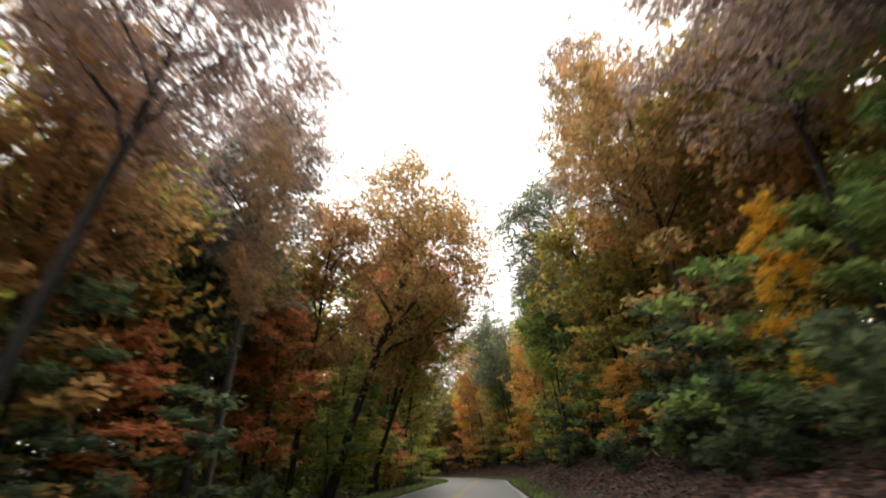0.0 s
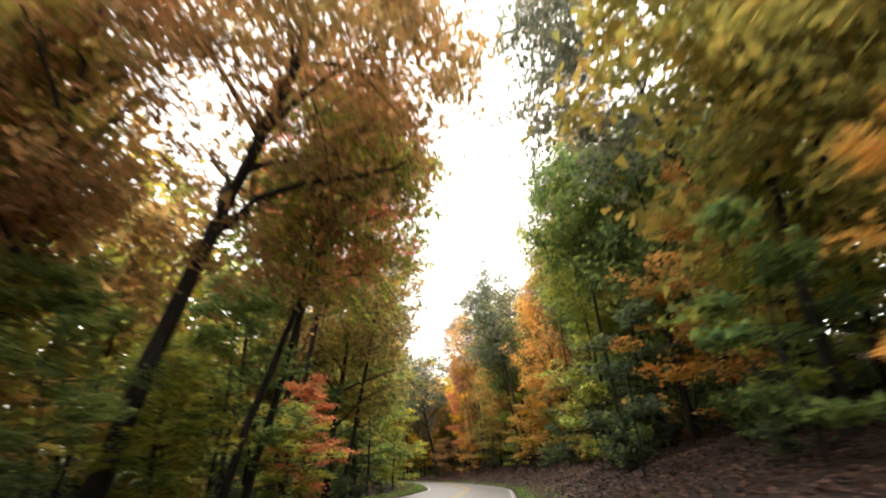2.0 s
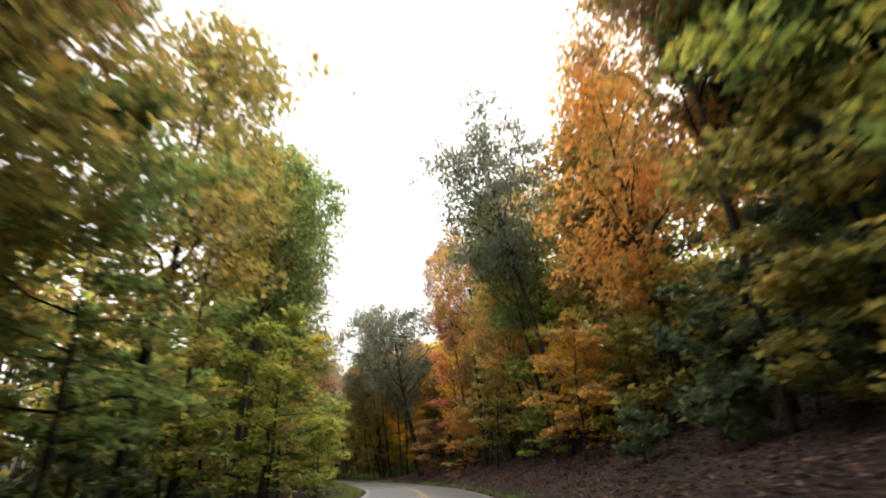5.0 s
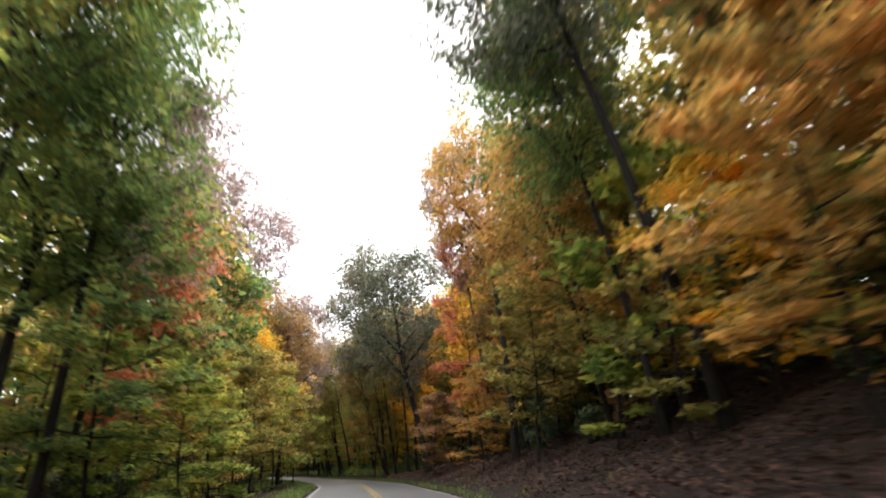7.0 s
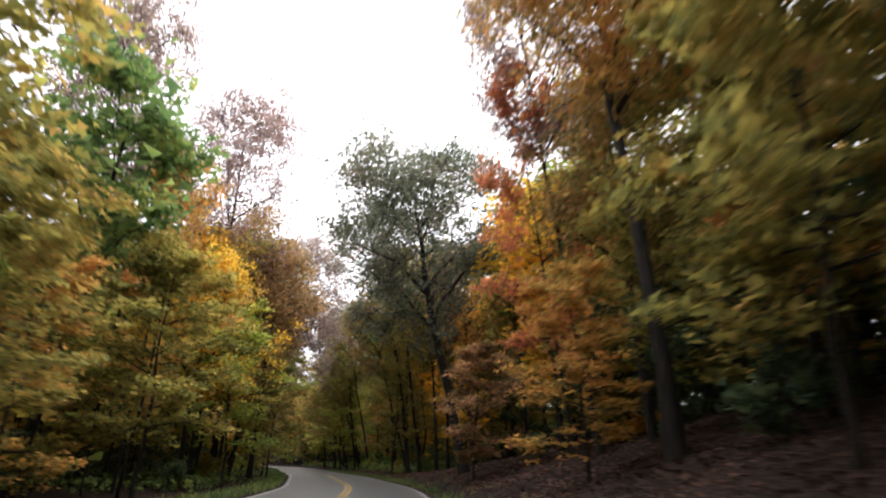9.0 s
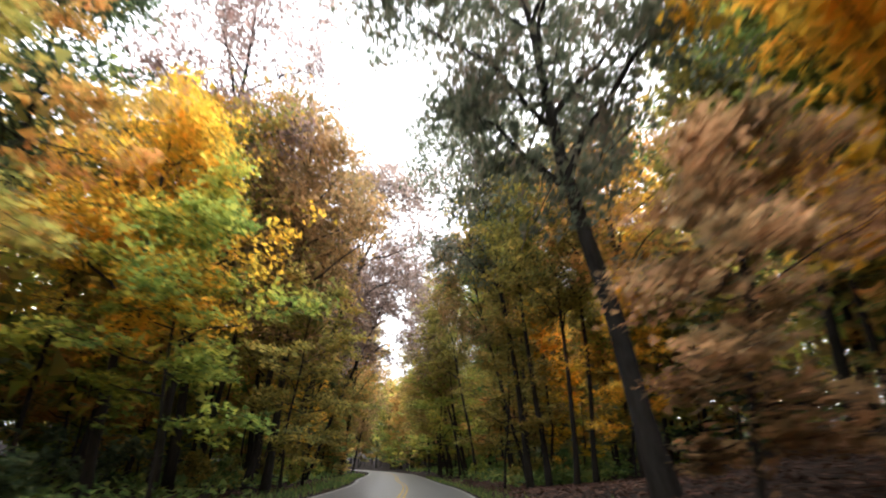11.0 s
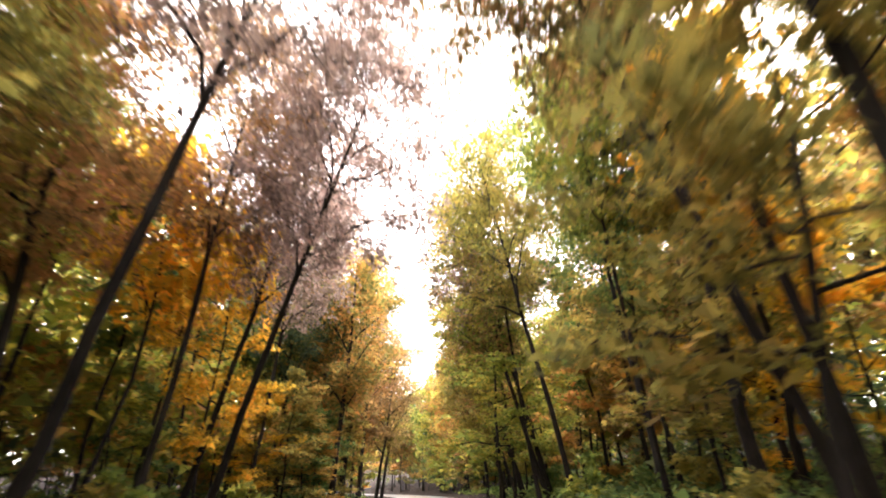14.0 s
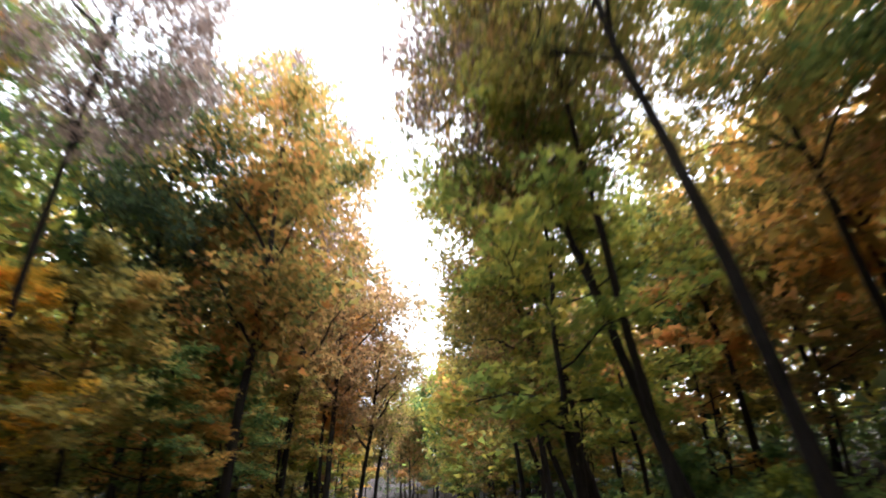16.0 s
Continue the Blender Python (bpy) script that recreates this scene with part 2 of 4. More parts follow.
build_ground()
strip("road", -HALF, HALF, 0.0, ASPHALT, label="damp grey asphalt two-lane forest road", category="road", n=9)
strip("edge_line", -HALF + .14, -HALF + .24, .006, WHITE_PAINT, label="worn white edge line on asphalt", category="road marking")
strip("edge_line", HALF - .24, HALF - .14, .006, WHITE_PAINT, label="worn white edge line on asphalt", category="road marking")
strip("centre_line", -.16, -.06, .006, YELLOW_PAINT, label="worn yellow centre line on asphalt", category="road marking")
strip("centre_line", .06, .16, .006, YELLOW_PAINT, label="worn yellow centre line on asphalt", category="road marking")


# ---- trees ----
def tube(points, radii, sides):
    p = np.asarray(points, float)
    t = np.gradient(p, axis=0)
    t /= np.linalg.norm(t, axis=1)[:, None] + 1e-9
    ref = np.where(np.abs(t[:, 2:3]) < 0.9, np.array([[0, 0, 1.]]), np.array([[1., 0, 0]]))
    u = np.cross(t, ref); u /= np.linalg.norm(u, axis=1)[:, None]
    w = np.cross(t, u)
    a = np.arange(sides) * 2 * math.pi / sides
    ring = u[:, None] * np.cos(a)[None, :, None] + w[:, None] * np.sin(a)[None, :, None]
    v = p[:, None] + ring * np.asarray(radii)[:, None, None]
    f = []
    for i in range(len(p) - 1):
        for k in range(sides):
            a0, a1 = i * sides + k, i * sides + (k + 1) % sides
            f.append((a0, a1, a1 + sides, a0 + sides))
    return v.reshape(-1, 3), np.array(f)


def join(parts):
    vs, fs, n = [], [], 0
    for v, f in parts:
        vs.append(v); fs.append(f + n); n += len(v)
    return np.concatenate(vs), np.concatenate(fs)


def leaf_quads(rng, centres, size, droop=0.5):
    n = len(centres)
    nrm = rng.normal(size=(n, 3)); nrm[:, 2] = np.abs(nrm[:, 2]) + droop
    nrm /= np.linalg.norm(nrm, axis=1)[:, None]
    u = np.cross(nrm, rng.normal(size=(n, 3))); u /= np.linalg.norm(u, axis=1)[:, None]
    w = np.cross(nrm, u)
    l = (np.asarray(size) * rng.uniform(0.55, 1.3, n))[:, None]
    b = rng.uniform(0.32, 0.5, (n, 1)) * l
    skew = u * l * rng.uniform(-0.25, 0.25, (n, 1))
    v = np.stack([centres - u * l * .5 + w * b, centres - u * l * .5 - w * b + skew, centres + u * l * .6], 1)
    return v.reshape(-1, 3), np.arange(n * 3).reshape(-1, 3)


def skeleton(rng, H, base, R, limbs, r0, lean, wobble, rise, subs, top=0.35, stout=1.0):
    """A small tree with tiers of level branches: the trunk's tubes, those of each limb, and where leaves hang."""
    k = 10
    z = np.linspace(-0.4, H * 0.97, k)
    off = np.cumsum(rng.normal(0, wobble, (k, 2)), axis=0); off -= off[0]
    trunk = np.column_stack([off[:, 0] + lean[0] * z, off[:, 1] + lean[1] * z, z])
    rad = r0 * np.clip(1 - z / H, 0.03, 1) ** 0.75
    rad[0] *= 1.35
    limb_tubes, tips = [], []
    for i in range(limbs):
        u = base / H + (0.97 - base / H) * (i + rng.uniform(0, 1)) / limbs
        z0 = u * H
        o = np.array([np.interp(z0, z, trunk[:, j]) for j in range(3)])
        q = (z0 - base) / (H - base)
        prof = min(1.0, 0.55 + 1.5 * q) * (1 - (1 - top) * max(0, q - 0.35) / 0.65)
        length = R * prof * rng.uniform(0.75, 1.15)
        az = i * 2.4 + rng.uniform(-0.5, 0.5)
        el = math.radians(rise + 35 * q + rng.uniform(-10, 10))
        dirv = np.array([math.cos(az) * math.cos(el), math.sin(az) * math.cos(el), math.sin(el)])
        m = np.linspace(0, 1, 5)
        sag = rng.uniform(-0.10, 0.12)
        pts = o + dirv * length * m[:, None] + np.array([0, 0, 1]) * sag * length * (m ** 2)[:, None]
        pts[1:] += rng.normal(0, 0.035 * length, (4, 3))
        r1 = min(0.6 * np.interp(z0, z, rad), stout * (0.012 * length + 0.03))
        tubes = [tube(pts, r1 * (1 - 0.85 * m), 4)]
        limb_tubes.append(tubes)
        for j in range(subs):
            f = 0.3 + 0.7 * (j + rng.uniform(0, 1)) / subs
            b = np.array([np.interp(f, m, pts[:, c]) for c in range(3)])
            sd = dirv * rng.uniform(0.2, 0.9) + rng.normal(0, 0.55, 3) * np.array([1, 1, 0.6])
            sd /= np.linalg.norm(sd)
            sl = length * rng.uniform(0.22, 0.45)
            m2 = np.linspace(0, 1, 3)
            sp = b + sd * sl * m2[:, None] + rng.normal(0, 0.03 * sl, (3, 3))
            tubes.append(tube(sp, max(0.008, 0.4 * r1) * (1 - 0.8 * m2), 3))
            for g in (0.45, 0.75, 1.0):
                tips.append(b + sd * sl * g)
        tips.append(pts[-1])
    return [tube(trunk, rad, 6)], limb_tubes, np.array(tips)


def dome(rng, H, base, R, limbs, r0, lean, wobble, subs, twigs, fork, stout):
    """A broadleaved tree: the trunk forks into rising limbs that end in a rounded, lobed crown. Returns the trunk's tubes, those of each limb, and where leaves hang."""
    k = 9
    z = np.linspace(-0.4, H * 0.86, k)
    off = np.cumsum(rng.normal(0, wobble, (k, 2)), axis=0); off -= off[0]
    trunk = np.column_stack([off[:, 0] + lean[0] * z, off[:, 1] + lean[1] * z, z])
    rad = r0 * np.clip(1 - z / (H * 0.9), 0.05, 1) ** 0.7
    rad[0] *= 1.4
    mid = np.array([np.interp(base + 0.5 * (H - base), z, trunk[:, j]) for j in range(2)] + [base + 0.5 * (H - base)])
    half = np.array([R, R, 0.5 * (H - base)])
    wave = rng.normal(size=(5, 3)) * 2.2
    shift = rng.uniform(0, 6.3, 5)

    def skin(d):
        """The crown's outline in the direction d, with its lobes."""
        d = d / (np.linalg.norm(d, axis=-1, keepdims=True) + 1e-9)
        lobes = 1 + 0.085 * np.sin(d @ wave.T + shift).sum(-1, keepdims=True)
        return d * half * np.clip(lobes, 0.74, 1.22)

    limb_tubes, tips = [], []
    for i in range(limbs):
        q = (i + rng.uniform(0.1, 0.9)) / limbs
        z0 = base + (H - base) * (fork + (0.72 - fork) * q ** 1.1)
        o = np.array([np.interp(z0, z, trunk[:, j]) for j in range(3)])
        az = i * 2.4 + rng.uniform(-0.4, 0.4)
        up = -0.55 + 1.45 * q + rng.uniform(-0.12, 0.12)
        goal = mid + skin(np.array([math.cos(az), math.sin(az), up])) * 0.84
        if goal[2] < z0 + 0.2:
            goal[2] = z0 + 0.2 + 0.25 * (goal[2] - z0 - 0.2)
        length = np.linalg.norm(goal - o)
        m = np.linspace(0, 1, 6)[:, None]
        bow = o + (goal - o) * 0.45 + np.array([0, 0, 0.16 * length])
        pts = o * (1 - m) ** 2 + bow * 2 * m * (1 - m) + goal * m ** 2
        pts[1:] += rng.normal(0, 0.022 * length, (5, 3))
        r1 = min(0.62 * np.interp(z0, z, rad), stout * (0.013 * length + 0.03))
        tubes = [tube(pts, r1 * (1 - 0.85 * m[:, 0]), 5)]
        for j in range(subs):
            f = 0.25 + 0.75 * (j + rng.uniform(0, 1)) / subs
            b = np.array([np.interp(f, m[:, 0], pts[:, c]) for c in range(3)])
            out = mid + skin(b - mid + rng.normal(0, 0.36, 3) * half + np.array([0, 0, 0.12 * half[2]])) * rng.uniform(0.72, 0.98)
            out = b + (out - b) * min(1.0, 0.62 * R / (np.linalg.norm(out - b) + 1e-6))
            m2 = np.linspace(0, 1, 3)[:, None]
            sl = np.linalg.norm(out - b)
            sp = b + (out - b) * m2 + rng.normal(0, 0.04 * sl, (3, 3))
            tubes.append(tube(sp, max(0.009, 0.42 * r1 * (1.1 - f)) * (1 - 0.7 * m2[:, 0]), 3))
            for g in rng.uniform(0.25, 1.0, twigs):
                p0 = b + (out - b) * g
                td = rng.normal(0, 1, 3) * np.array([1, 1, 0.6]) + 0.5 * (p0 - mid) / R
                p1 = p0 + td / np.linalg.norm(td) * rng.uniform(0.14, 0.30) * R
                tubes.append(tube(np.stack([p0, p1]), [0.017, 0.008], 3))
                tips.append(p1)
            for g in (0.4, 0.7, 1.0):
                tips.append(b + (out - b) * g)
        tips.append(goal)
        limb_tubes.append(tubes)
    return [tube(trunk, rad, 8)], limb_tubes, np.array(tips), mid


def tree_meshes(name, seed, H, base, R, leaves, size, limbs=9, r0=0.22, lean=(0, 0), wobble=0.09, rise=18, subs=5, spread=0.55, flat=0.5, gaps=0.1, droop=0.5, top=0.35, twigs=2, stout=1.0, form="dome", fork=0.05, inner=0, split=True):
    """Meshes of one tree: the trunk, its limbs and the crown's leaves."""
    rng = np.random.default_rng(seed)
    if form == "dome":
        trunk, limb_tubes, tips, mid = dome(rng, H, base, R, limbs, r0, lean, wobble, subs, twigs, fork, stout)
    else:
        trunk, limb_tubes, tips = skeleton(rng, H, base, R, limbs, r0, lean, wobble, rise, subs, top, stout)
        mid = np.array([0, 0, base + 0.45 * (H - base)])
    if not split:
        trunk, limb_tubes = trunk + [t for tubes in limb_tubes for t in tubes], []
    wood = quads(name + "_trunk", *join(trunk), BARK, True)
    boughs = [quads(name + "_limb", *join(tubes), BARK, True) for tubes in limb_tubes]
    keep = tips[rng.random(len(tips)) > gaps]
    c = keep[rng.integers(0, len(keep), leaves)]
    sg = spread * rng.uniform(0.5, 1.2, (leaves, 1))
    c = c + np.clip(rng.normal(size=(leaves, 3)), -1.5, 1.5) * sg * np.array([1, 1, flat])
    sizes = np.full(leaves, size)
    if inner:                                               # shaded foliage deeper in the crown
        d = keep[rng.integers(0, len(keep), inner)]
        axis = np.column_stack([np.full((inner, 2), mid[:2]), d[:, 2]])
        d = axis + (d - axis) * rng.uniform(0.2, 0.8, (inner, 1)) + rng.normal(size=(inner, 3)) * spread * 0.9
        c, sizes = np.concatenate([c, d]), np.concatenate([sizes, np.full(inner, size * 1.55)])
    c[:, 2] = np.maximum(c[:, 2], 0.25)
    return wood, boughs, quads(name + "_crown", *leaf_quads(rng, c, sizes, droop), LEAF["olive"])


SHAPES, SIZES = {}, {}


def shape(kind, variants, **kw):
    each = [{k: (v(i) if callable(v) else v) for k, v in kw.items()} for i in range(variants)]
    SHAPES[kind] = [tree_meshes(kind, 100 * len(SHAPES) + i, **e) for i, e in enumerate(each)]
    SIZES[kind] = [(e["H"], e["R"]) for e in each]


shape("canopy", 5, H=lambda i: (22, 20, 24, 19, 21)[i], base=lambda i: (5.0, 6.0, 8.0, 4.0, 5.5)[i], R=lambda i: (5.0, 5.3, 4.8, 5.4, 4.6)[i], leaves=10500, size=0.216, inner=1700, limbs=10, r0=0.22, subs=6, spread=0.55)
shape("broad", 3, H=lambda i: (21, 19, 22)[i], base=lambda i: (6.5, 6.0, 8.0)[i], R=lambda i: (6.4, 6.2, 6.8)[i], leaves=lambda i: (22000, 23000, 20000)[i], size=0.21, inner=1300, limbs=13, r0=0.3, subs=8, twigs=3, spread=0.55, gaps=0.05, stout=1.9)
shape("thin", 3, H=lambda i: (22, 20, 24)[i], base=lambda i: (8, 8, 9)[i], R=lambda i: (5.0, 5.2, 5.6)[i], leaves=15500, size=0.19, inner=200, limbs=11, r0=0.19, subs=9, spread=0.42, gaps=0.08, twigs=4)
shape("tall", 3, H=lambda i: (22, 24, 20)[i], base=lambda i: (9.5, 11, 8.5)[i], R=lambda i: (4.8, 4.6, 5.0)[i], leaves=9600, size=0.222, inner=1300, limbs=9, r0=lambda i: (.16, .18, .15)[i], subs=6, spread=0.55, wobble=0.12)
shape("back", 3, H=lambda i: (21, 19, 22)[i], base=lambda i: (3, 4, 5)[i], R=lambda i: (4.8, 5.0, 4.6)[i], leaves=3700, size=0.415, inner=600, limbs=9, r0=0.19, subs=4, twigs=1, spread=0.75, split=False)
shape("pole", 4, H=lambda i: (19, 21, 17, 20)[i], base=lambda i: (7, 9, 6, 8)[i], R=3.4, leaves=1700, size=0.42, inner=220, limbs=7, r0=lambda i: (.13, .16, .11, .18)[i], subs=4, twigs=1, wobble=0.14, spread=0.7, split=False)
shape("maple", 4, H=lambda i: (10, 12, 8.5, 11)[i], base=lambda i: (1.6, 2.2, 1.2, 2.6)[i], R=lambda i: (3.8, 4.2, 3.4, 4.0)[i], leaves=7000, size=0.212, inner=450, limbs=17, r0=0.10, rise=5, subs=7, spread=0.42, flat=0.26, droop=1.0, form="tiers")
shape("understorey", 3, H=lambda i: (9, 11, 8)[i], base=lambda i: (1.0, 1.5, 0.8)[i], R=lambda i: (3.8, 4.2, 3.6)[i], leaves=1600, size=0.375, limbs=9, r0=0.09, rise=8, subs=2, spread=0.6, flat=0.32, droop=1.0, form="tiers", split=False)
shape("sapling", 3, H=lambda i: (5, 6.5, 4.2)[i], base=lambda i: (.8, 1.4, .6)[i], R=lambda i: (1.9, 2.1, 1.7)[i], leaves=1300, size=0.24, limbs=8, r0=0.05, rise=8, subs=2, spread=0.38, flat=0.3, droop=1.0, form="tiers", split=False)
shape("shrub", 3, H=lambda i: (2.2, 1.6, 2.8)[i], base=0.2, R=lambda i: (1.6, 1.4, 1.8)[i], leaves=560, size=0.29, limbs=4, r0=0.03, rise=20, subs=2, spread=0.38, flat=0.6, form="tiers", split=False)

COLOUR_WORDS = {"mixed": "green to rust-orange", "green": "green", "dark": "dark green", "olive": "olive and brown", "lime": "yellow-green", "yellow": "golden yellow", "orange": "bright orange", "amber": "amber-brown", "grey": "greyish green", "turning": "olive to rust",
                "red": "red-orange", "rust": "rust-brown", "brown": "dull brown", "pale": "sparse mauve-brown"}
KIND_WORDS = {"canopy": ("tree", "tall forest tree with {} autumn crown and dark trunk", "tall trees along the road"),
              "broad": ("tree", "large broad-crowned tree with {} leaves and stout dark trunk", "broad trees along the road"),
              "thin": ("tree", "tall half-bare tree with {} autumn leaves", "half-bare trees"),
              "tall": ("tree", "tall bare-stemmed forest tree with high {} crown", "tall bare-stemmed trees"),
              "back": ("tree", "forest tree behind the road's edge with {} crown", "trees behind the edge"),
              "understorey": ("tree", "understorey tree in the wood with {} layered leaves", "understorey trees"),
              "pole": ("tree", "slender straight forest tree with {} crown", "slender forest trees"),
              "maple": ("tree", "spreading understorey maple with {} layered leaves", "understorey maples"),
              "sapling": ("sapling", "young sapling with {} leaves at the wood's edge", "saplings"),
              "shrub": ("shrub", "low roadside shrub with {} leaves", "roadside shrubs")}
NAMES = {"canopy": "forest_tree", "broad": "broad_tree", "back": "forest_tree", "tall": "tall_forest_tree", "understorey": "understorey_tree", "thin": "half_bare_tree", "pole": "slender_tree", "maple": "maple_tree", "sapling": "sapling", "shrub": "shrub"}


def plant(kind, x, y, colour, scale=1.0, variant=None, lean=0.0, towards=None, wide=1.0, bark=None, rng=random):
    """One tree, rooted on the ground; lean: degrees by which it leans, over the road if no way is given."""
    meshes = SHAPES[kind]
    wood, boughs, crown = meshes[variant if variant is not None else rng.randrange(len(meshes))]
    z = float(ground_z(x, y)[0])
    root = new(NAMES[kind])
    root.empty_display_size = 0.3
    turn = (x * 37.3 + y * 91.7) % 360
    if towards is None:
        k = int(np.argmin(((MID - (x, y)) ** 2).sum(1)))
        towards = MID[k] - (x, y)
    axis = Vector((-towards[1], towards[0], 0))
    root.matrix_basis = (Matrix.Translation((x, y, z)) @ Matrix.Rotation(radians(lean), 4, axis.normalized()) @ pose(0, 0, 0, 0, 0, turn)
                         @ Matrix.Diagonal((scale * wide, scale * wide, scale, 1)))
    cat, words, group = KIND_WORDS[kind]
    tagged(root, words.format(COLOUR_WORDS[colour]), cat, group)
    stems = [new("trunk", wood)] + [new("limb", b) for b in boughs]
    c = new("crown", crown)
    for o in (*stems, c):
        o.parent = root
    c.material_slots[0].link = 'OBJECT'
    c.material_slots[0].material = LEAF[colour]
    for o in stems if bark else ():
        o.material_slots[0].link = 'OBJECT'
        o.material_slots[0].material = bark
    PLANTED.append((x, y, kind))
    return root


PLANTED = []
rnd = random.Random(7)

# ---- the trees that stand out, in the order in which the road passes them ----
def stand(kind, x, y, colour, size=1.0, variant=0, lean=0, wide=1.0):
    if kind == "canopy" and abs(road_coords(np.array([[x, y]]))[1][0]) > 12.6:
        kind, variant = "back", variant % 3
    if kind == "pole" and abs(road_coords(np.array([[x, y]]))[1][0]) < 12.6:
        kind, variant, wide = "tall", variant % 3, wide * 0.75
    plant(kind, x, y, colour, size, variant, lean=lean, wide=wide, rng=rnd)


def grow(kind, base, top, radius, colour, variant=0):
    """A tree from its foot to the place of its crown's top, with a crown of that radius."""
    H, R = SIZES[kind][variant]
    up = Vector(top) - Vector((*base, float(ground_z(*base)[0])))
    scale = up.length / (0.95 * H)
    flat = (up.x, up.y) if math.hypot(up.x, up.y) > 0.01 else (1.0, 0.0)
    plant(kind, *base, colour, scale, variant, lean=math.degrees(math.acos(min(1.0, up.z / up.length))), towards=flat, wide=radius / (R * scale), rng=rnd)


stand("maple", -13.8, 21, "red", 0.7, 0, lean=0, wide=1)
stand("canopy", -14, 15, "rust", 0.9, 1, lean=3, wide=1)
stand("canopy", -16, 27, "dark", 0.8, 3, lean=0, wide=1)
stand("maple", -10.8, 37.5, "green", 0.62, 3, lean=0, wide=1)
stand("maple", -10.5, 46, "green", 0.8, 3, lean=0, wide=1)
stand("canopy", -16, 33, "olive", 0.95, 1, lean=3, wide=1)
stand("canopy", -17.5, 41, "rust", 1, 0, lean=3, wide=1)
stand("maple", -12, 44.5, "lime", 0.75, 2, lean=0, wide=1)
stand("maple", 8.2, 15.9, "yellow", 0.66, 0, lean=2, wide=0.45)
stand("sapling", 8.6, 14.6, "green", 0.9, 1)
stand("sapling", 9.2, 18.6, "olive", 1.0, 0)
stand("thin", 10.8, 11.5, "pale", 0.95, 1, lean=4, wide=1.0)
stand("maple", 10.2, 12.5, "green", 0.6, 1, lean=0, wide=1)
stand("shrub", 8.8, 17.5, "dark", 1, 2, lean=0, wide=1.2)
stand("canopy", -20, 31, "olive", 0.95, 3, lean=2, wide=1.1)
stand("canopy", -15, 37.5, "olive", 0.85, 0, lean=3, wide=1.1)
stand("thin", 11.5, 17.5, "pale", 0.95, 0, lean=5, wide=0.9)
stand("thin", 9, 26, "rust", 1, 0, lean=4, wide=0.95)
stand("thin", 10.5, 33.5, "amber", 1.0, 2, lean=6, wide=0.8)
stand("maple", 8.8, 34.5, "olive", 0.95, 3, lean=0, wide=1)
stand("maple", 9.5, 27.5, "dark", 0.75, 2, lean=0, wide=1.1)
stand("maple", 6.5, 31.5, "orange", 0.4, 1, lean=0, wide=1)
stand("canopy", -12.5, 67.5, "olive", 1, 3, lean=6, wide=1.1)
stand("canopy", -16.5, 73, "green", 1, 0, lean=3, wide=1.1)
stand("maple", -10.5, 72, "green", 0.95, 1, lean=0, wide=1)
stand("maple", -11, 86, "lime", 0.85, 0, lean=0, wide=1)
stand("pole", -15, 85, "olive", 0.9, 0, lean=3, wide=1)
stand("pole", -17, 94.5, "olive", 1, 1, lean=3, wide=1)
stand("canopy", 9.2, 53.5, "green", 0.95, 3, lean=5, wide=1)
stand("canopy", 13, 58, "olive", 1, 0, lean=4, wide=1.1)
stand("canopy", 10.5, 73, "green", 1, 1, lean=5, wide=1)
stand("canopy", 13, 66, "green", 1, 3, lean=3, wide=1.1)
stand("maple", 8.2, 58.5, "green", 1.15, 1, lean=0, wide=1)
stand("canopy", 10.5, 62, "olive", 1, 0, lean=5, wide=1)
stand("maple", 7, 66, "lime", 0.9, 3, lean=0, wide=1)
stand("pole", 6.4, 75, "olive", 0.95, 0, lean=2, wide=0.9)
stand("maple", 4.6, 98, "yellow", 0.8, 2, lean=0, wide=1)
stand("thin", 3.7, 105.5, "olive", 1, 2, lean=4, wide=1)
stand("canopy", -18.5, 98, "green", 1, 1, lean=3, wide=1.1)
stand("maple", -16, 100, "green", 0.9, 1, lean=0, wide=1)
stand("canopy", -23, 109, "rust", 0.9, 1, lean=3, wide=1)
stand("maple", -17.5, 112.5, "olive", 0.7, 3, lean=0, wide=1)
stand("maple", -22.4, 118.0, "amber", 0.85, 0, lean=0, wide=0.75)
grow("maple", (-27.8, 129.6), (-27.6, 129.6, 16.8), 4.0, "amber", 1)
grow("maple", (-24.6, 126.2), (-24.4, 126.2, 10.5), 3.7, "olive", 3)
stand("maple", -22.5, 124.5, "olive", 0.85, 1, lean=0, wide=1.1)
stand("maple", -26.5, 137, "lime", 0.95, 3, lean=0, wide=1)
stand("maple", 1.8, 106, "olive", 0.85, 1, lean=0, wide=1)
stand("maple", -1.5, 112.5, "olive", 0.8, 3, lean=0, wide=1)
stand("maple", -5, 120.5, "amber", 0.6, 0, lean=0, wide=1)
stand("canopy", -2.6, 125.8, "turning", 0.88, 3, lean=3, wide=0.9)
stand("maple", -2.2, 123, "olive", 0.85, 3, lean=0, wide=1)
stand("maple", -10.4, 133.4, "brown", 0.75, 2, lean=0, wide=1)
stand("maple", -27.6, 144.4, "olive", 0.8, 3, lean=2, wide=1)
stand("maple", -32.5, 152.5, "olive", 0.9, 0, lean=0, wide=1)
stand("canopy", -38.5, 155, "olive", 0.95, 1, lean=3, wide=0.9)
stand("maple", -51.5, 178.5, "yellow", 0.6, 1, lean=0, wide=0.9)
stand("maple", -52.5, 184, "green", 0.65, 0, lean=0, wide=1)
stand("canopy", -52.5, 187, "mixed", 1, 0, lean=4, wide=1)
stand("pole", -69, 212, "rust", 0.7, 0, lean=3, wide=1)
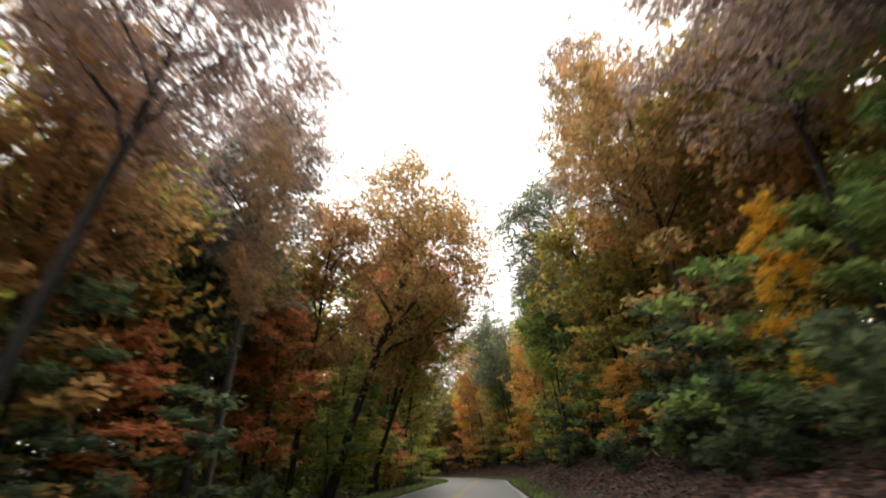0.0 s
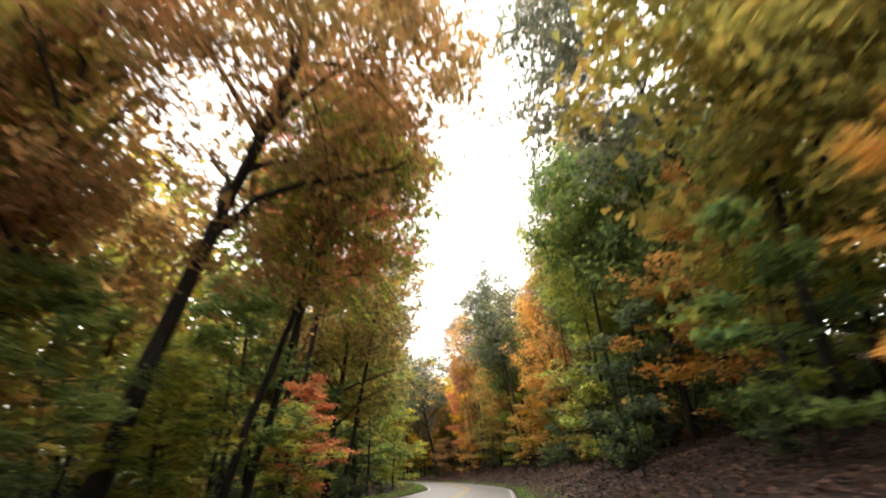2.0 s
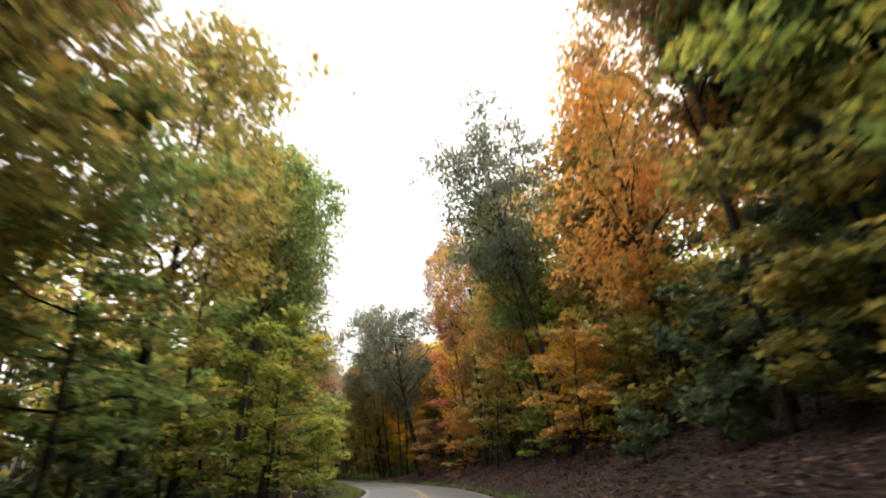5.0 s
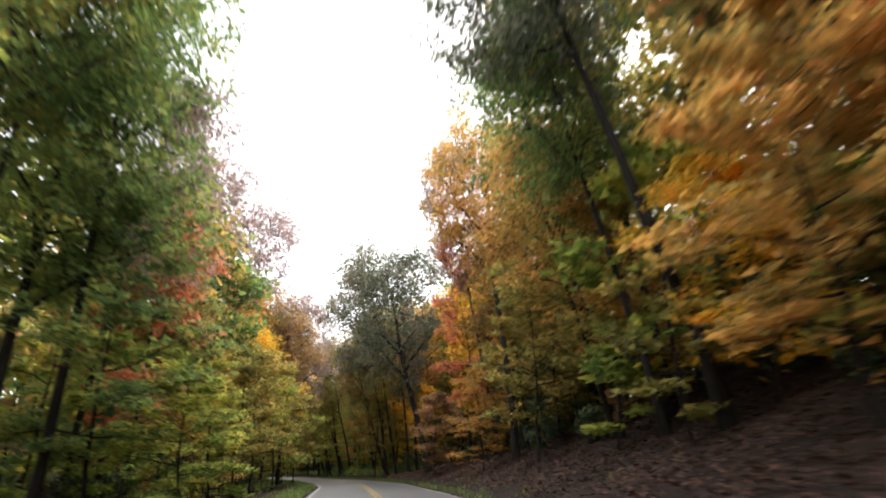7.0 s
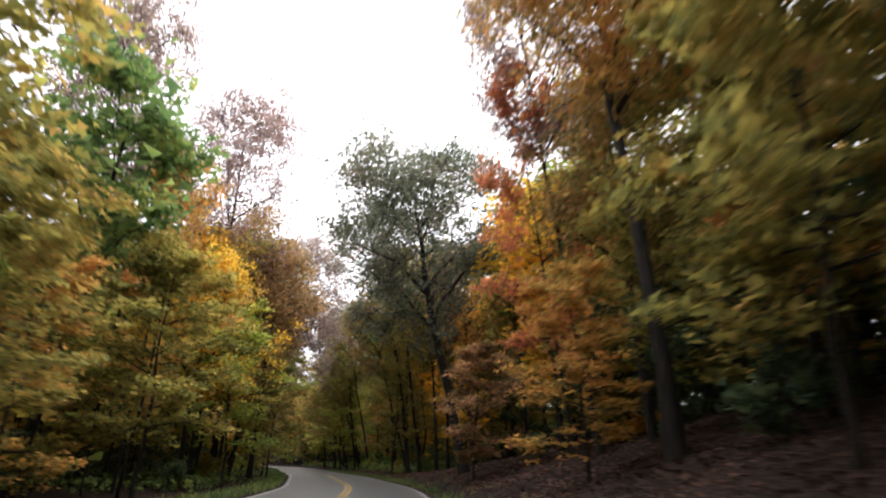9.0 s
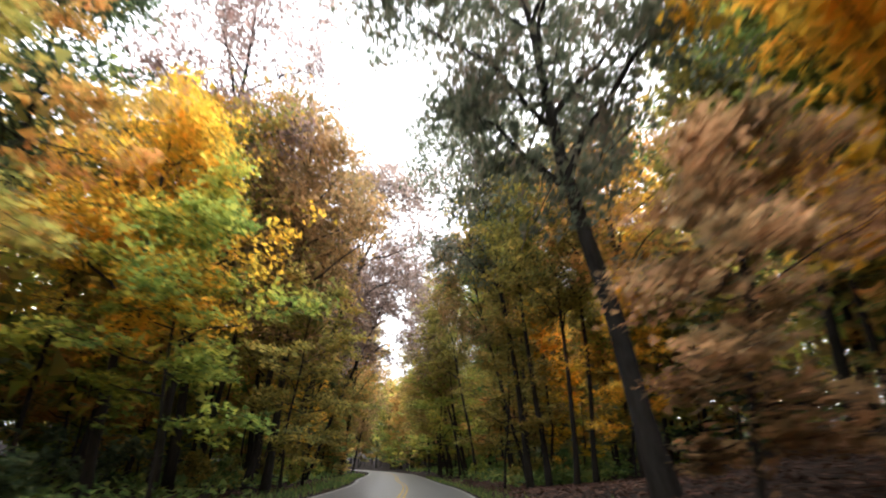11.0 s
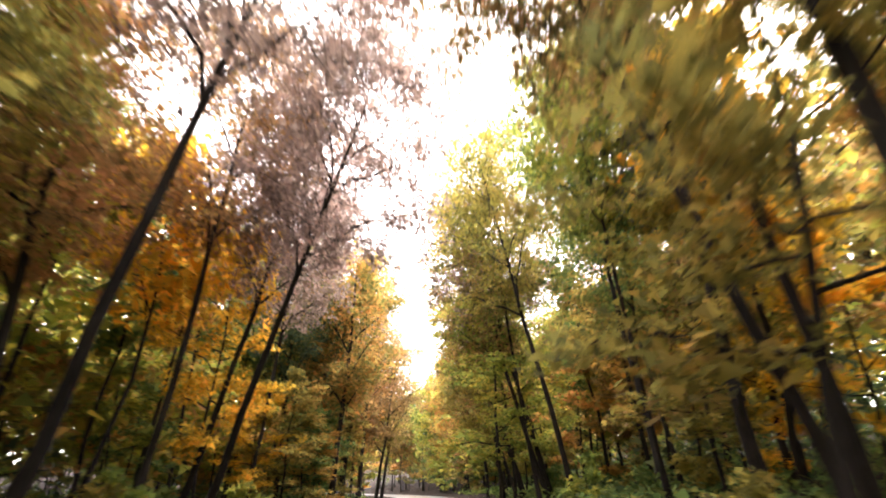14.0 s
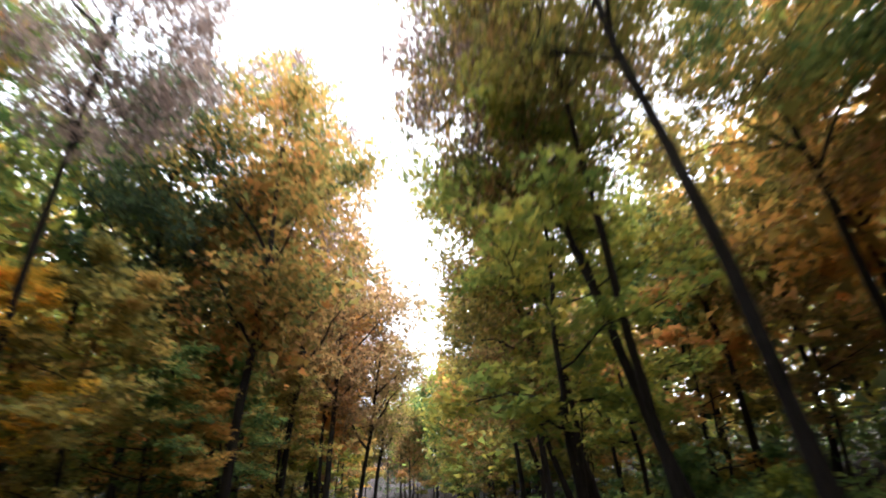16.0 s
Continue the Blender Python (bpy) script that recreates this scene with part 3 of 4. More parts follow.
stand("maple", -14.4, 153.4, "yellow", 0.85, 3, lean=2, wide=0.7)
stand("thin", -14.2, 155.5, "amber", 1.0, 0, lean=5, wide=1)
stand("thin", -17.2, 159, "olive", 1, 2, lean=3, wide=0.9)
stand("thin", -18, 157.6, "olive", 0.95, 1, lean=3, wide=0.9)
stand("maple", -23.2, 160.8, "olive", 0.95, 3, lean=0, wide=1)
stand("maple", -25.8, 174.6, "olive", 0.9, 1, lean=2, wide=1)
stand("pole", -22.6, 164.8, "olive", 1, 1, lean=7, wide=1)
stand("tall", -20.2, 160.2, "olive", 1, 1, lean=6, wide=1.1)
stand("pole", -36.9, 187.3, "olive", 1, 1, lean=6, wide=1)
stand("maple", -39.6, 188, "lime", 1.1, 1, lean=2, wide=1)
stand("tall", -42.6, 196.7, "lime", 0.95, 2, lean=6, wide=1)
stand("pole", -28, 177.5, "lime", 1, 0, lean=8, wide=1)
stand("canopy", -54, 215.6, "olive", 0.85, 1, lean=5, wide=1.1)
stand("canopy", -47.5, 205, "rust", 0.9, 1, lean=5, wide=1.1)
stand("maple", -84, 231, "yellow", 0.6, 0, lean=0, wide=1)
stand("canopy", 15, 25, "olive", 1.05, 1, lean=3, wide=1.1)
stand("canopy", 15.5, 32, "green", 1.05, 0, lean=3, wide=1.1)
stand("canopy", 14, 13.5, "green", 0.75, 1, lean=3, wide=1.1)
stand("canopy", 9.5, 99, "dark", 1, 1, lean=4, wide=1.1)
stand("canopy", 8.5, 106, "olive", 1, 0, lean=4, wide=1.1)
stand("canopy", 12.5, 22, "rust", 0.85, 0, lean=2, wide=1)
stand("canopy", 12.5, 29, "olive", 1.05, 1, lean=4, wide=1)
stand("canopy", -15.5, 21, "mixed", 0.95, 1, lean=2, wide=1)
stand("canopy", -19, 25, "dark", 1, 3, lean=0, wide=1)
stand("maple", 8.8, 46.5, "amber", 0.9, 3, lean=0, wide=0.85)
stand("maple", 8.4, 41, "lime", 0.75, 0, lean=0, wide=1)
stand("maple", -10.2, 41.5, "lime", 0.55, 0, lean=0, wide=1.1)
stand("maple", -9.8, 52, "lime", 0.55, 2, lean=0, wide=1.1)
stand("maple", -13.8, 101.5, "lime", 0.55, 0, lean=0, wide=1.1)
stand("maple", -15.8, 107, "lime", 0.6, 2, lean=0, wide=1.1)
stand("thin", -34, 149.5, "rust", 1, 1, lean=5, wide=1)


# the tall trees that shape the gap of sky over the road
grow("thin", (-10.2, 10.2), (-6.6, 12.5, 20), 5.0, "pale", 0)
grow("canopy", (-14.6, 16.5), (-13.4, 16.5, 16.5), 3.8, "brown", 1)
grow("thin", (-9.8, 47.5), (-5.4, 47.2, 19.5), 4.8, "red", 1)
grow("thin", (-13.5, 27.0), (-11.4, 27.5, 22.5), 4.0, "pale", 1)
grow("canopy", (-15.6, 29.2), (-13.4, 29.0, 21.5), 4.6, "grey", 4)
grow("maple", (-12.8, 32.6), (-12.6, 32.4, 10.2), 2.9, "red", 1)
grow("canopy", (-13.2, 37.6), (-10.2, 36.6, 20.5), 4.4, "rust", 0)
grow("broad", (-11.4, 40.2), (-3.6, 38.8, 22.4), 7.2, "rust", 0)
grow("thin", (-9.6, 44.6), (-4.4, 43.8, 16.0), 4.6, "lime", 0)
grow("thin", (12.0, 48.2), (4.6, 47.0, 26.0), 6.6, "grey", 1)
grow("thin", (10.5, 35.2), (6.6, 34.6, 30.5), 4.2, "pale", 2)
grow("canopy", (-11.2, 55.2), (-8.2, 57.0, 27.0), 4.6, "rust", 1)
grow("canopy", (-14.0, 60.5), (-11.0, 60.5, 24.0), 4.8, "turning", 4)
grow("maple", (-9.9, 54.6), (-9.9, 54.6, 5.6), 2.4, "red", 0)
grow("thin", (-11.0, 67.0), (-8.2, 67.0, 19.5), 4.6, "turning", 1)
grow("canopy", (-13.4, 79.0), (-12.2, 79.0, 20.5), 5.0, "olive", 3)
grow("tall", (6.6, 56.6), (4.6, 55.4, 19.5), 3.4, "green", 0)
grow("tall", (6.2, 58.6), (4.6, 58.2, 18.0), 3.2, "lime", 2)
grow("canopy", (9.2, 59.0), (6.6, 58.0, 24.5), 4.4, "turning", 2)
grow("thin", (8.6, 73.2), (5.4, 74.0, 28.0), 4.2, "pale", 2)
grow("canopy", (9.0, 70.0), (7.0, 70.0, 22.0), 4.4, "green", 1)
grow("canopy", (7.8, 78.0), (5.8, 77.4, 24.0), 4.2, "rust", 4)
grow("canopy", (7.0, 84.5), (4.6, 84.0, 20.5), 4.0, "orange", 3)
grow("maple", (3.4, 91.2), (3.0, 91.2, 8.2), 2.8, "amber", 0)
grow("maple", (8.0, 94.8), (6.6, 94.4, 12.5), 3.0, "turning", 1)
grow("thin", (3.4, 98.2), (-1.6, 98.2, 26.5), 5.6, "grey", 1)
grow("thin", (2.6, 102.0), (-0.2, 102.0, 20.5), 4.2, "green", 1)
grow("thin", (1.6, 107.0), (-1.2, 107.0, 17.0), 3.6, "amber", 2)
grow("maple", (3.4, 107.8), (2.8, 107.5, 10.5), 3.4, "orange", 3)
grow("canopy", (2.2, 113.2), (-1.2, 113.2, 28.5), 4.4, "green", 1)
grow("thin", (-15.6, 93.0), (-14.8, 93.5, 23.0), 4.8, "green", 0)
grow("thin", (-16.6, 98.5), (-15.4, 98.5, 23.5), 4.8, "green", 1)
grow("thin", (-20.0, 103.5), (-17.8, 103.5, 21.0), 4.2, "pale", 0)
grow("maple", (-20.4, 107.6), (-19.8, 107.6, 13.5), 3.4, "red", 1)
grow("broad", (-2.9, 119.3), (-3.9, 121.0, 26.5), 5.2, "amber", 2)
grow("thin", (-4.4, 127.6), (-8.0, 126.6, 29.0), 3.8, "pale", 0)
grow("maple", (-5.4, 128.0), (-7.6, 127.0, 18.5), 3.0, "red", 1)
grow("broad", (-12.2, 140.5), (-17.0, 140.6, 23.8), 6.6, "grey", 1)
grow("thin", (-33.2, 129.0), (-32.4, 128.6, 32.5), 5.4, "pale", 1)
grow("canopy", (-34.5, 135.0), (-34.0, 134.5, 24.8), 4.8, "dark", 2)
grow("thin", (-34.0, 144.5), (-32.4, 143.2, 32.5), 6.8, "pale", 2)
grow("canopy", (-30.5, 147.0), (-29.5, 147.0, 20.0), 4.6, "brown", 4)
grow("canopy", (-36.6, 148.6), (-34.0, 149.4, 24.5), 4.4, "brown", 1)
grow("thin", (-41.6, 161.0), (-33.6, 163.4, 27.0), 6.2, "pale", 1)
grow("thin", (-44.2, 166.6), (-42.8, 168.4, 24.0), 4.8, "brown", 2)
grow("thin", (-49.0, 172.0), (-42.2, 173.2, 21.5), 4.6, "pale", 0)
grow("maple", (-48.4, 172.4), (-48.0, 172.4, 13.2), 3.5, "yellow", 3)
grow("thin", (-51.5, 178.6), (-48.6, 178.6, 22.0), 4.0, "pale", 1)
grow("canopy", (-55.6, 184.8), (-54.8, 184.4, 19.8), 4.2, "dark", 1)
grow("thin", (-60.0, 193.8), (-58.2, 193.6, 29.0), 5.0, "pale", 2)
grow("canopy", (-57.6, 194.6), (-56.4, 194.6, 21.0), 4.6, "rust", 3)
grow("canopy", (-62.5, 203.0), (-60.5, 203.0, 20.5), 4.6, "brown", 4)
grow("thin", (-21.4, 160.4), (-26.0, 159.6, 29.5), 5.8, "grey", 2)
grow("thin", (-22.8, 164.8), (-28.4, 163.8, 20.0), 3.8, "turning", 1)
grow("thin", (-45.6, 170.6), (-36.0, 169.8, 21.5), 5.0, "pale", 1)
grow("canopy", (-46.8, 207.0), (-52.0, 204.6, 16.5), 4.8, "olive", 0)
grow("canopy", (-51.0, 214.5), (-56.2, 212.4, 16.5), 4.6, "turning", 4)
grow("canopy", (-64.5, 209.0), (-62.0, 208.6, 17.5), 4.6, "brown", 3)
grow("canopy", (-69.5, 217.0), (-67.0, 216.6, 16.5), 4.4, "olive", 0)
grow("tall", (-24.4, 171.3), (-26.6, 173.4, 24.0), 5.0, "olive", 1)
grow("tall", (-28.6, 180.0), (-31.0, 180.6, 23.0), 4.6, "green", 0)
grow("thin", (-34.0, 184.6), (-38.8, 182.8, 24.0), 5.0, "olive", 2)
grow("thin", (-37.5, 190.8), (-43.4, 189.2, 24.0), 5.2, "pale", 1)
grow("thin", (-36.8, 188.5), (-42.4, 187.6, 18.5), 4.4, "turning", 0)
grow("maple", (-28.2, 188.8), (-28.4, 188.6, 13.5), 4.0, "rust", 1)
grow("thin", (-31.4, 191.8), (-33.4, 191.2, 21.5), 4.6, "olive", 0)
grow("tall", (-28.8, 185.6), (-30.8, 185.8, 20.0), 4.2, "green", 2)
grow("thin", (-24.6, 178.0), (-27.4, 178.2, 22.5), 4.2, "grey", 1)
grow("maple", (-33.5, 199.5), (-33.8, 199.2, 11.0), 3.6, "turning", 3)
grow("maple", (-39.4, 194.6), (-40.6, 194.0, 11.8), 3.8, "lime", 1)
grow("canopy", (-42.5, 198.0), (-47.0, 196.6, 18.0), 4.8, "olive", 4)
# more trees where the road runs straight
def stand_by_road(s, d, kind, colour, size):
    x, y = at(s, d)
    plant(kind, x, y, colour, size, rng=rnd)


stand_by_road(166, -10.5, "canopy", "mixed", 0.95)
stand_by_road(173, -11, "canopy", "rust", 1)
stand_by_road(145, -10, "canopy", "yellow", 0.9)
stand_by_road(151, -10.5, "canopy", "mixed", 1)
stand_by_road(194, -8.4, "maple", "olive", 0.8)
stand_by_road(199, -7.6, "maple", "amber", 0.55)
stand_by_road(204, -8.2, "maple", "green", 0.9)
stand_by_road(210, -7.8, "maple", "olive", 0.8)
plant("thin", -11.6, 23.8, "brown", 0.8, 2, lean=5, wide=0.4, bark=GREY_BARK, rng=rnd)


def near(x, y, kinds, r):
    return any(k in kinds and (x - a) ** 2 + (y - b) ** 2 < r * r for a, b, k in PLANTED)


TALL = ("canopy", "tall", "broad", "thin", "back", "pole")


def mix_at(s, side):
    if s < 22:
        return ["olive", "rust", "mixed", "dark", "green"]
    if s < 50:
        return ["olive", "green", "turning", "rust", "mixed"] if side < 0 else ["olive", "mixed", "lime", "green", "turning"]
    if s < 130:
        return ["olive", "green", "mixed", "olive", "lime"] if side < 0 else ["olive", "orange", "mixed", "lime", "rust", "olive"]
    if s > 178:
        return ["olive", "amber", "green", "mixed", "lime"] if side < 0 else ["olive", "lime", "amber", "olive", "green"]
    return ["olive", "lime", "yellow", "mixed", "olive", "lime"] if side < 0 else ["lime", "olive", "amber", "lime", "yellow", "olive"]


def fill_wood():
    for side in (-1, 1):
        for s in np.arange(-4, 280, 5.5):
            mix = mix_at(s, side)
            open_wood = s > 138 or (side < 0 and 18 < s < 62)          # bare stems with light between them
            back = 2.5 if side < 0 and 84 < s < 136 else 0.0
            for kind, lo, hi, gap, lean in (("back", 9.5, 12.5, 4.6, 5), ("pole", 12, 17, 2.6, 4), ("understorey", 9.5, 13, 3.4, 0), ("understorey", 14, 20, 3.6, 0),
                                            ("sapling", 7.5, 11, 1.8, 0), ("shrub", 7.5, 9.5, 2.8, 0), ("shrub", 9, 13, 2.2, 0)):
                if open_wood and s < 205:
                    if kind == "sapling" or hi == 13 and kind == "understorey":
                        continue
                    if kind == "back":
                        if side > 0 and s > 168 and rnd.random() < .5:
                            continue
                        kind, lo, hi = "tall", 13.5, 18
                if kind == "understorey" and hi == 20 and side > 0 and 64 < s < 138 or kind == "pole" and s < 138 and rnd.random() < .4:
                    continue
                if (s < 12 or 128 < s < 158) and side > 0 and kind in ("understorey", "sapling", "shrub"):
                    continue
                if s > 205 and kind in ("sapling", "shrub"):
                    continue
                x, y = at(s + rnd.uniform(0, 5.5), side * (back + rnd.uniform(lo, hi)))
                same = TALL if kind in TALL else (kind, "maple")
                if near(x, y, same, gap):
                    continue
                if kind in ("sapling", "shrub"):
                    colour = rnd.choice(["dark", "dark", "green", "olive", "lime" if kind == "sapling" or s > 150 else "dark"])
                    if s > 150 and colour == "dark":
                        colour = "green"
                else:
                    colour = rnd.choice(mix)
                plant(kind, x, y, colour, rnd.uniform(.5, .85) if kind == "shrub" else rnd.uniform(.8, 1.1), lean=lean * rnd.uniform(.4, 1.5), rng=rnd)


rnd.seed(21)
fill_wood()

# a thicket along the top of the bank
rnd.seed(22)
for s in np.arange(66, 138, 1.7):
    x, y = at(s, rnd.uniform(11, 18))
    plant("understorey", x, y, rnd.choice(["dark", "olive", "dark", "mixed"]), rnd.uniform(.55, .8), rng=rnd)


for s, d in ((112, 17), (118, 14.5), (124, 16.5), (131, 15), (138, 16.5), (145, 15.5)):
    x, y = at(s, d)
    plant("canopy", x, y, rnd.choice(["dark", "olive", "green"]), 1.05, lean=3, rng=rnd)


# undergrowth trees that close the view between the stems
for s in np.arange(138, 232, 2.6):
    x, y = at(s + rnd.uniform(0, 2), -rnd.uniform(14, 25))
    if abs(road_coords(np.array([[x, y]]))[1][0]) > 10:
        plant("understorey", x, y, rnd.choice(["olive", "amber", "green", "lime"]), rnd.uniform(.7, .95), rng=rnd)


for s, d in [(q, 21) for q in range(92, 168, 4)] + [(q, -16) for q in range(2, 34, 4)] + [(q, 17) for q in range(140, 168, 5)]:
    x, y = at(s + rnd.uniform(0, 3), d + rnd.uniform(-3, 3))
    plant("understorey", x, y, rnd.choice(["olive", "dark", "green", "amber"]), rnd.uniform(.7, .95), rng=rnd)


# deeper rows that shut out the sky behind the stems
rnd.seed(25)
for s, d, colours in ([(q, 16.5, ("amber", "brown", "olive", "rust")) for q in range(168, 222, 6)] + [(q, 24, ("amber", "brown", "turning")) for q in range(144, 228, 7)]
                      + [(q, 17.5, ("dark", "olive", "green")) for q in range(144, 168, 6)] + [(q, 15.5, ("dark", "dark", "green")) for q in range(54, 82, 5)]
                      + [(q, 20, ("olive", "rust", "green")) for q in range(14, 56, 6)] + [(q, 24, ("dark", "olive")) for q in range(62, 96, 6)]):
    x, y = at(s + rnd.uniform(-1.5, 1.5), d + rnd.uniform(-2, 2))
    if abs(road_coords(np.array([[x, y]]))[1][0]) > 11 and not near(x, y, TALL, 2.2):
        plant("back", x, y, rnd.choice(colours), rnd.uniform(.8, 1.0), lean=2, rng=rnd)
for s in np.arange(54, 76, 2.4):
    x, y = at(s, rnd.uniform(9.5, 13.5))
    plant("understorey", x, y, rnd.choice(["dark", "dark", "green"]), rnd.uniform(.45, .7), rng=rnd)
for s in np.arange(16, 52, 3.0):
    x, y = at(s, rnd.uniform(14, 18))
    plant("understorey", x, y, rnd.choice(["dark", "lime", "green", "olive"]), rnd.uniform(.6, .85), rng=rnd)
for s in list(np.arange(9, 23, 1.5)) + list(np.arange(51, 64, 1.4)):
    x, y = at(s, rnd.uniform(7.8, 11.5))
    plant("shrub", x, y, rnd.choice(["dark", "dark", "green"]), rnd.uniform(.55, .95), rng=rnd)


# brush along the bank's crest
for s in np.arange(40, 62, 2.6):
    x, y = at(s, rnd.uniform(16, 21))
    plant("shrub", x, y, rnd.choice(["dark", "dark", "green"]), rnd.uniform(.9, 1.3), rng=rnd)


grow("thin", (-17.6, 170.8), (-19.2, 169.8, 22.0), 4.6, "olive", 1)
grow("thin", (-13.2, 168.0), (-14.8, 167.6, 21.0), 4.4, "amber", 0)


# low dark shrubs over the bank
rnd.seed(23)
for s in np.arange(20, 128, 2.6):
    x, y = at(s + rnd.uniform(0, 2), rnd.uniform(11, 15.5))
    plant("shrub", x, y, rnd.choice(["dark", "dark", "green", "brown"]), rnd.uniform(.4, .75), rng=rnd)


# the wood closes up along the far bend
rnd.seed(24)
for k in range(60):
    x, y = at(rnd.uniform(206, 285), rnd.uniform(7.5, 15) * rnd.choice([-1, -1, 1]))
    if near(x, y, TALL + ("understorey",), 2.4) or abs(road_coords(np.array([[x, y]]))[1][0]) < 6:
        continue
    plant(rnd.choice(["back", "understorey"]), x, y, rnd.choice(["olive", "lime", "amber", "turning"]), rnd.uniform(.7, .95), rng=rnd)


# and trees that stand across the straight's far end
tail = at(179.0, 0.0)
run = at(182.0, 0.0) - at(176.0, 0.0)
run = run / np.hypot(*run)
for k in range(46):
    x, y = tail + run * rnd.uniform(72, 112) + np.array([run[1], -run[0]]) * rnd.uniform(-12, 16)
    if near(x, y, TALL + ("understorey",), 1.6) or abs(road_coords(np.array([[x, y]]))[1][0]) < 6:
        continue
    plant(rnd.choice(["back", "understorey", "understorey"]), x, y, rnd.choice(["olive", "olive", "lime", "amber", "green"]), rnd.uniform(.65, .95), rng=rnd)


plant("understorey", -79.0, 226.0, "olive", 1.05, 0, rng=rnd)
plant("understorey", -81.0, 228.0, "amber", 1.0, 1, rng=rnd)
for x, y, colour in ((-106.5, 261.5, "olive"), (-103.6, 264.2, "brown"), (-109.6, 259.8, "amber"), (-111.5, 266.0, "olive"), (-102.0, 269.0, "turning")):
    plant("back", x, y, colour, rnd.uniform(.7, .85), rng=rnd)


def undergrowth():
    """Low green plants between the stems."""
    rng = np.random.default_rng(15)
    s, d = rng.uniform(138, 245, 1700), rng.uniform(7.5, 24, 1700) * rng.choice([-1, 1, 1], 1700)
    d[900:1200] = rng.uniform(22, 42, 300)
    s[1200:], d[1200:] = rng.uniform(-5, 100, 500), rng.uniform(-40, -11, 500)
    xy = at(s, d)
    keep = (np.abs(road_coords(xy)[1]) > 7) & ((d < 0) | (d > 20) | (s > 162))
    xy, d = xy[keep], d[keep]
    lift = 0.35 + np.clip(np.abs(d) - 15, 0, 12) * rng.uniform(0, .3, len(d))
    c = np.repeat(np.column_stack([xy, ground_z(xy[:, 0], xy[:, 1]) + lift]), 40, axis=0)
    c += rng.normal(size=c.shape) * np.array([0.9, 0.9, 0.22])
    v, f = leaf_quads(rng, c, 0.32, 0.9)
    tagged(new("undergrowth", quads("undergrowth", v, f, LEAF["green"])), "low green plants covering the forest floor", "undergrowth", kind="stuff")


undergrowth()


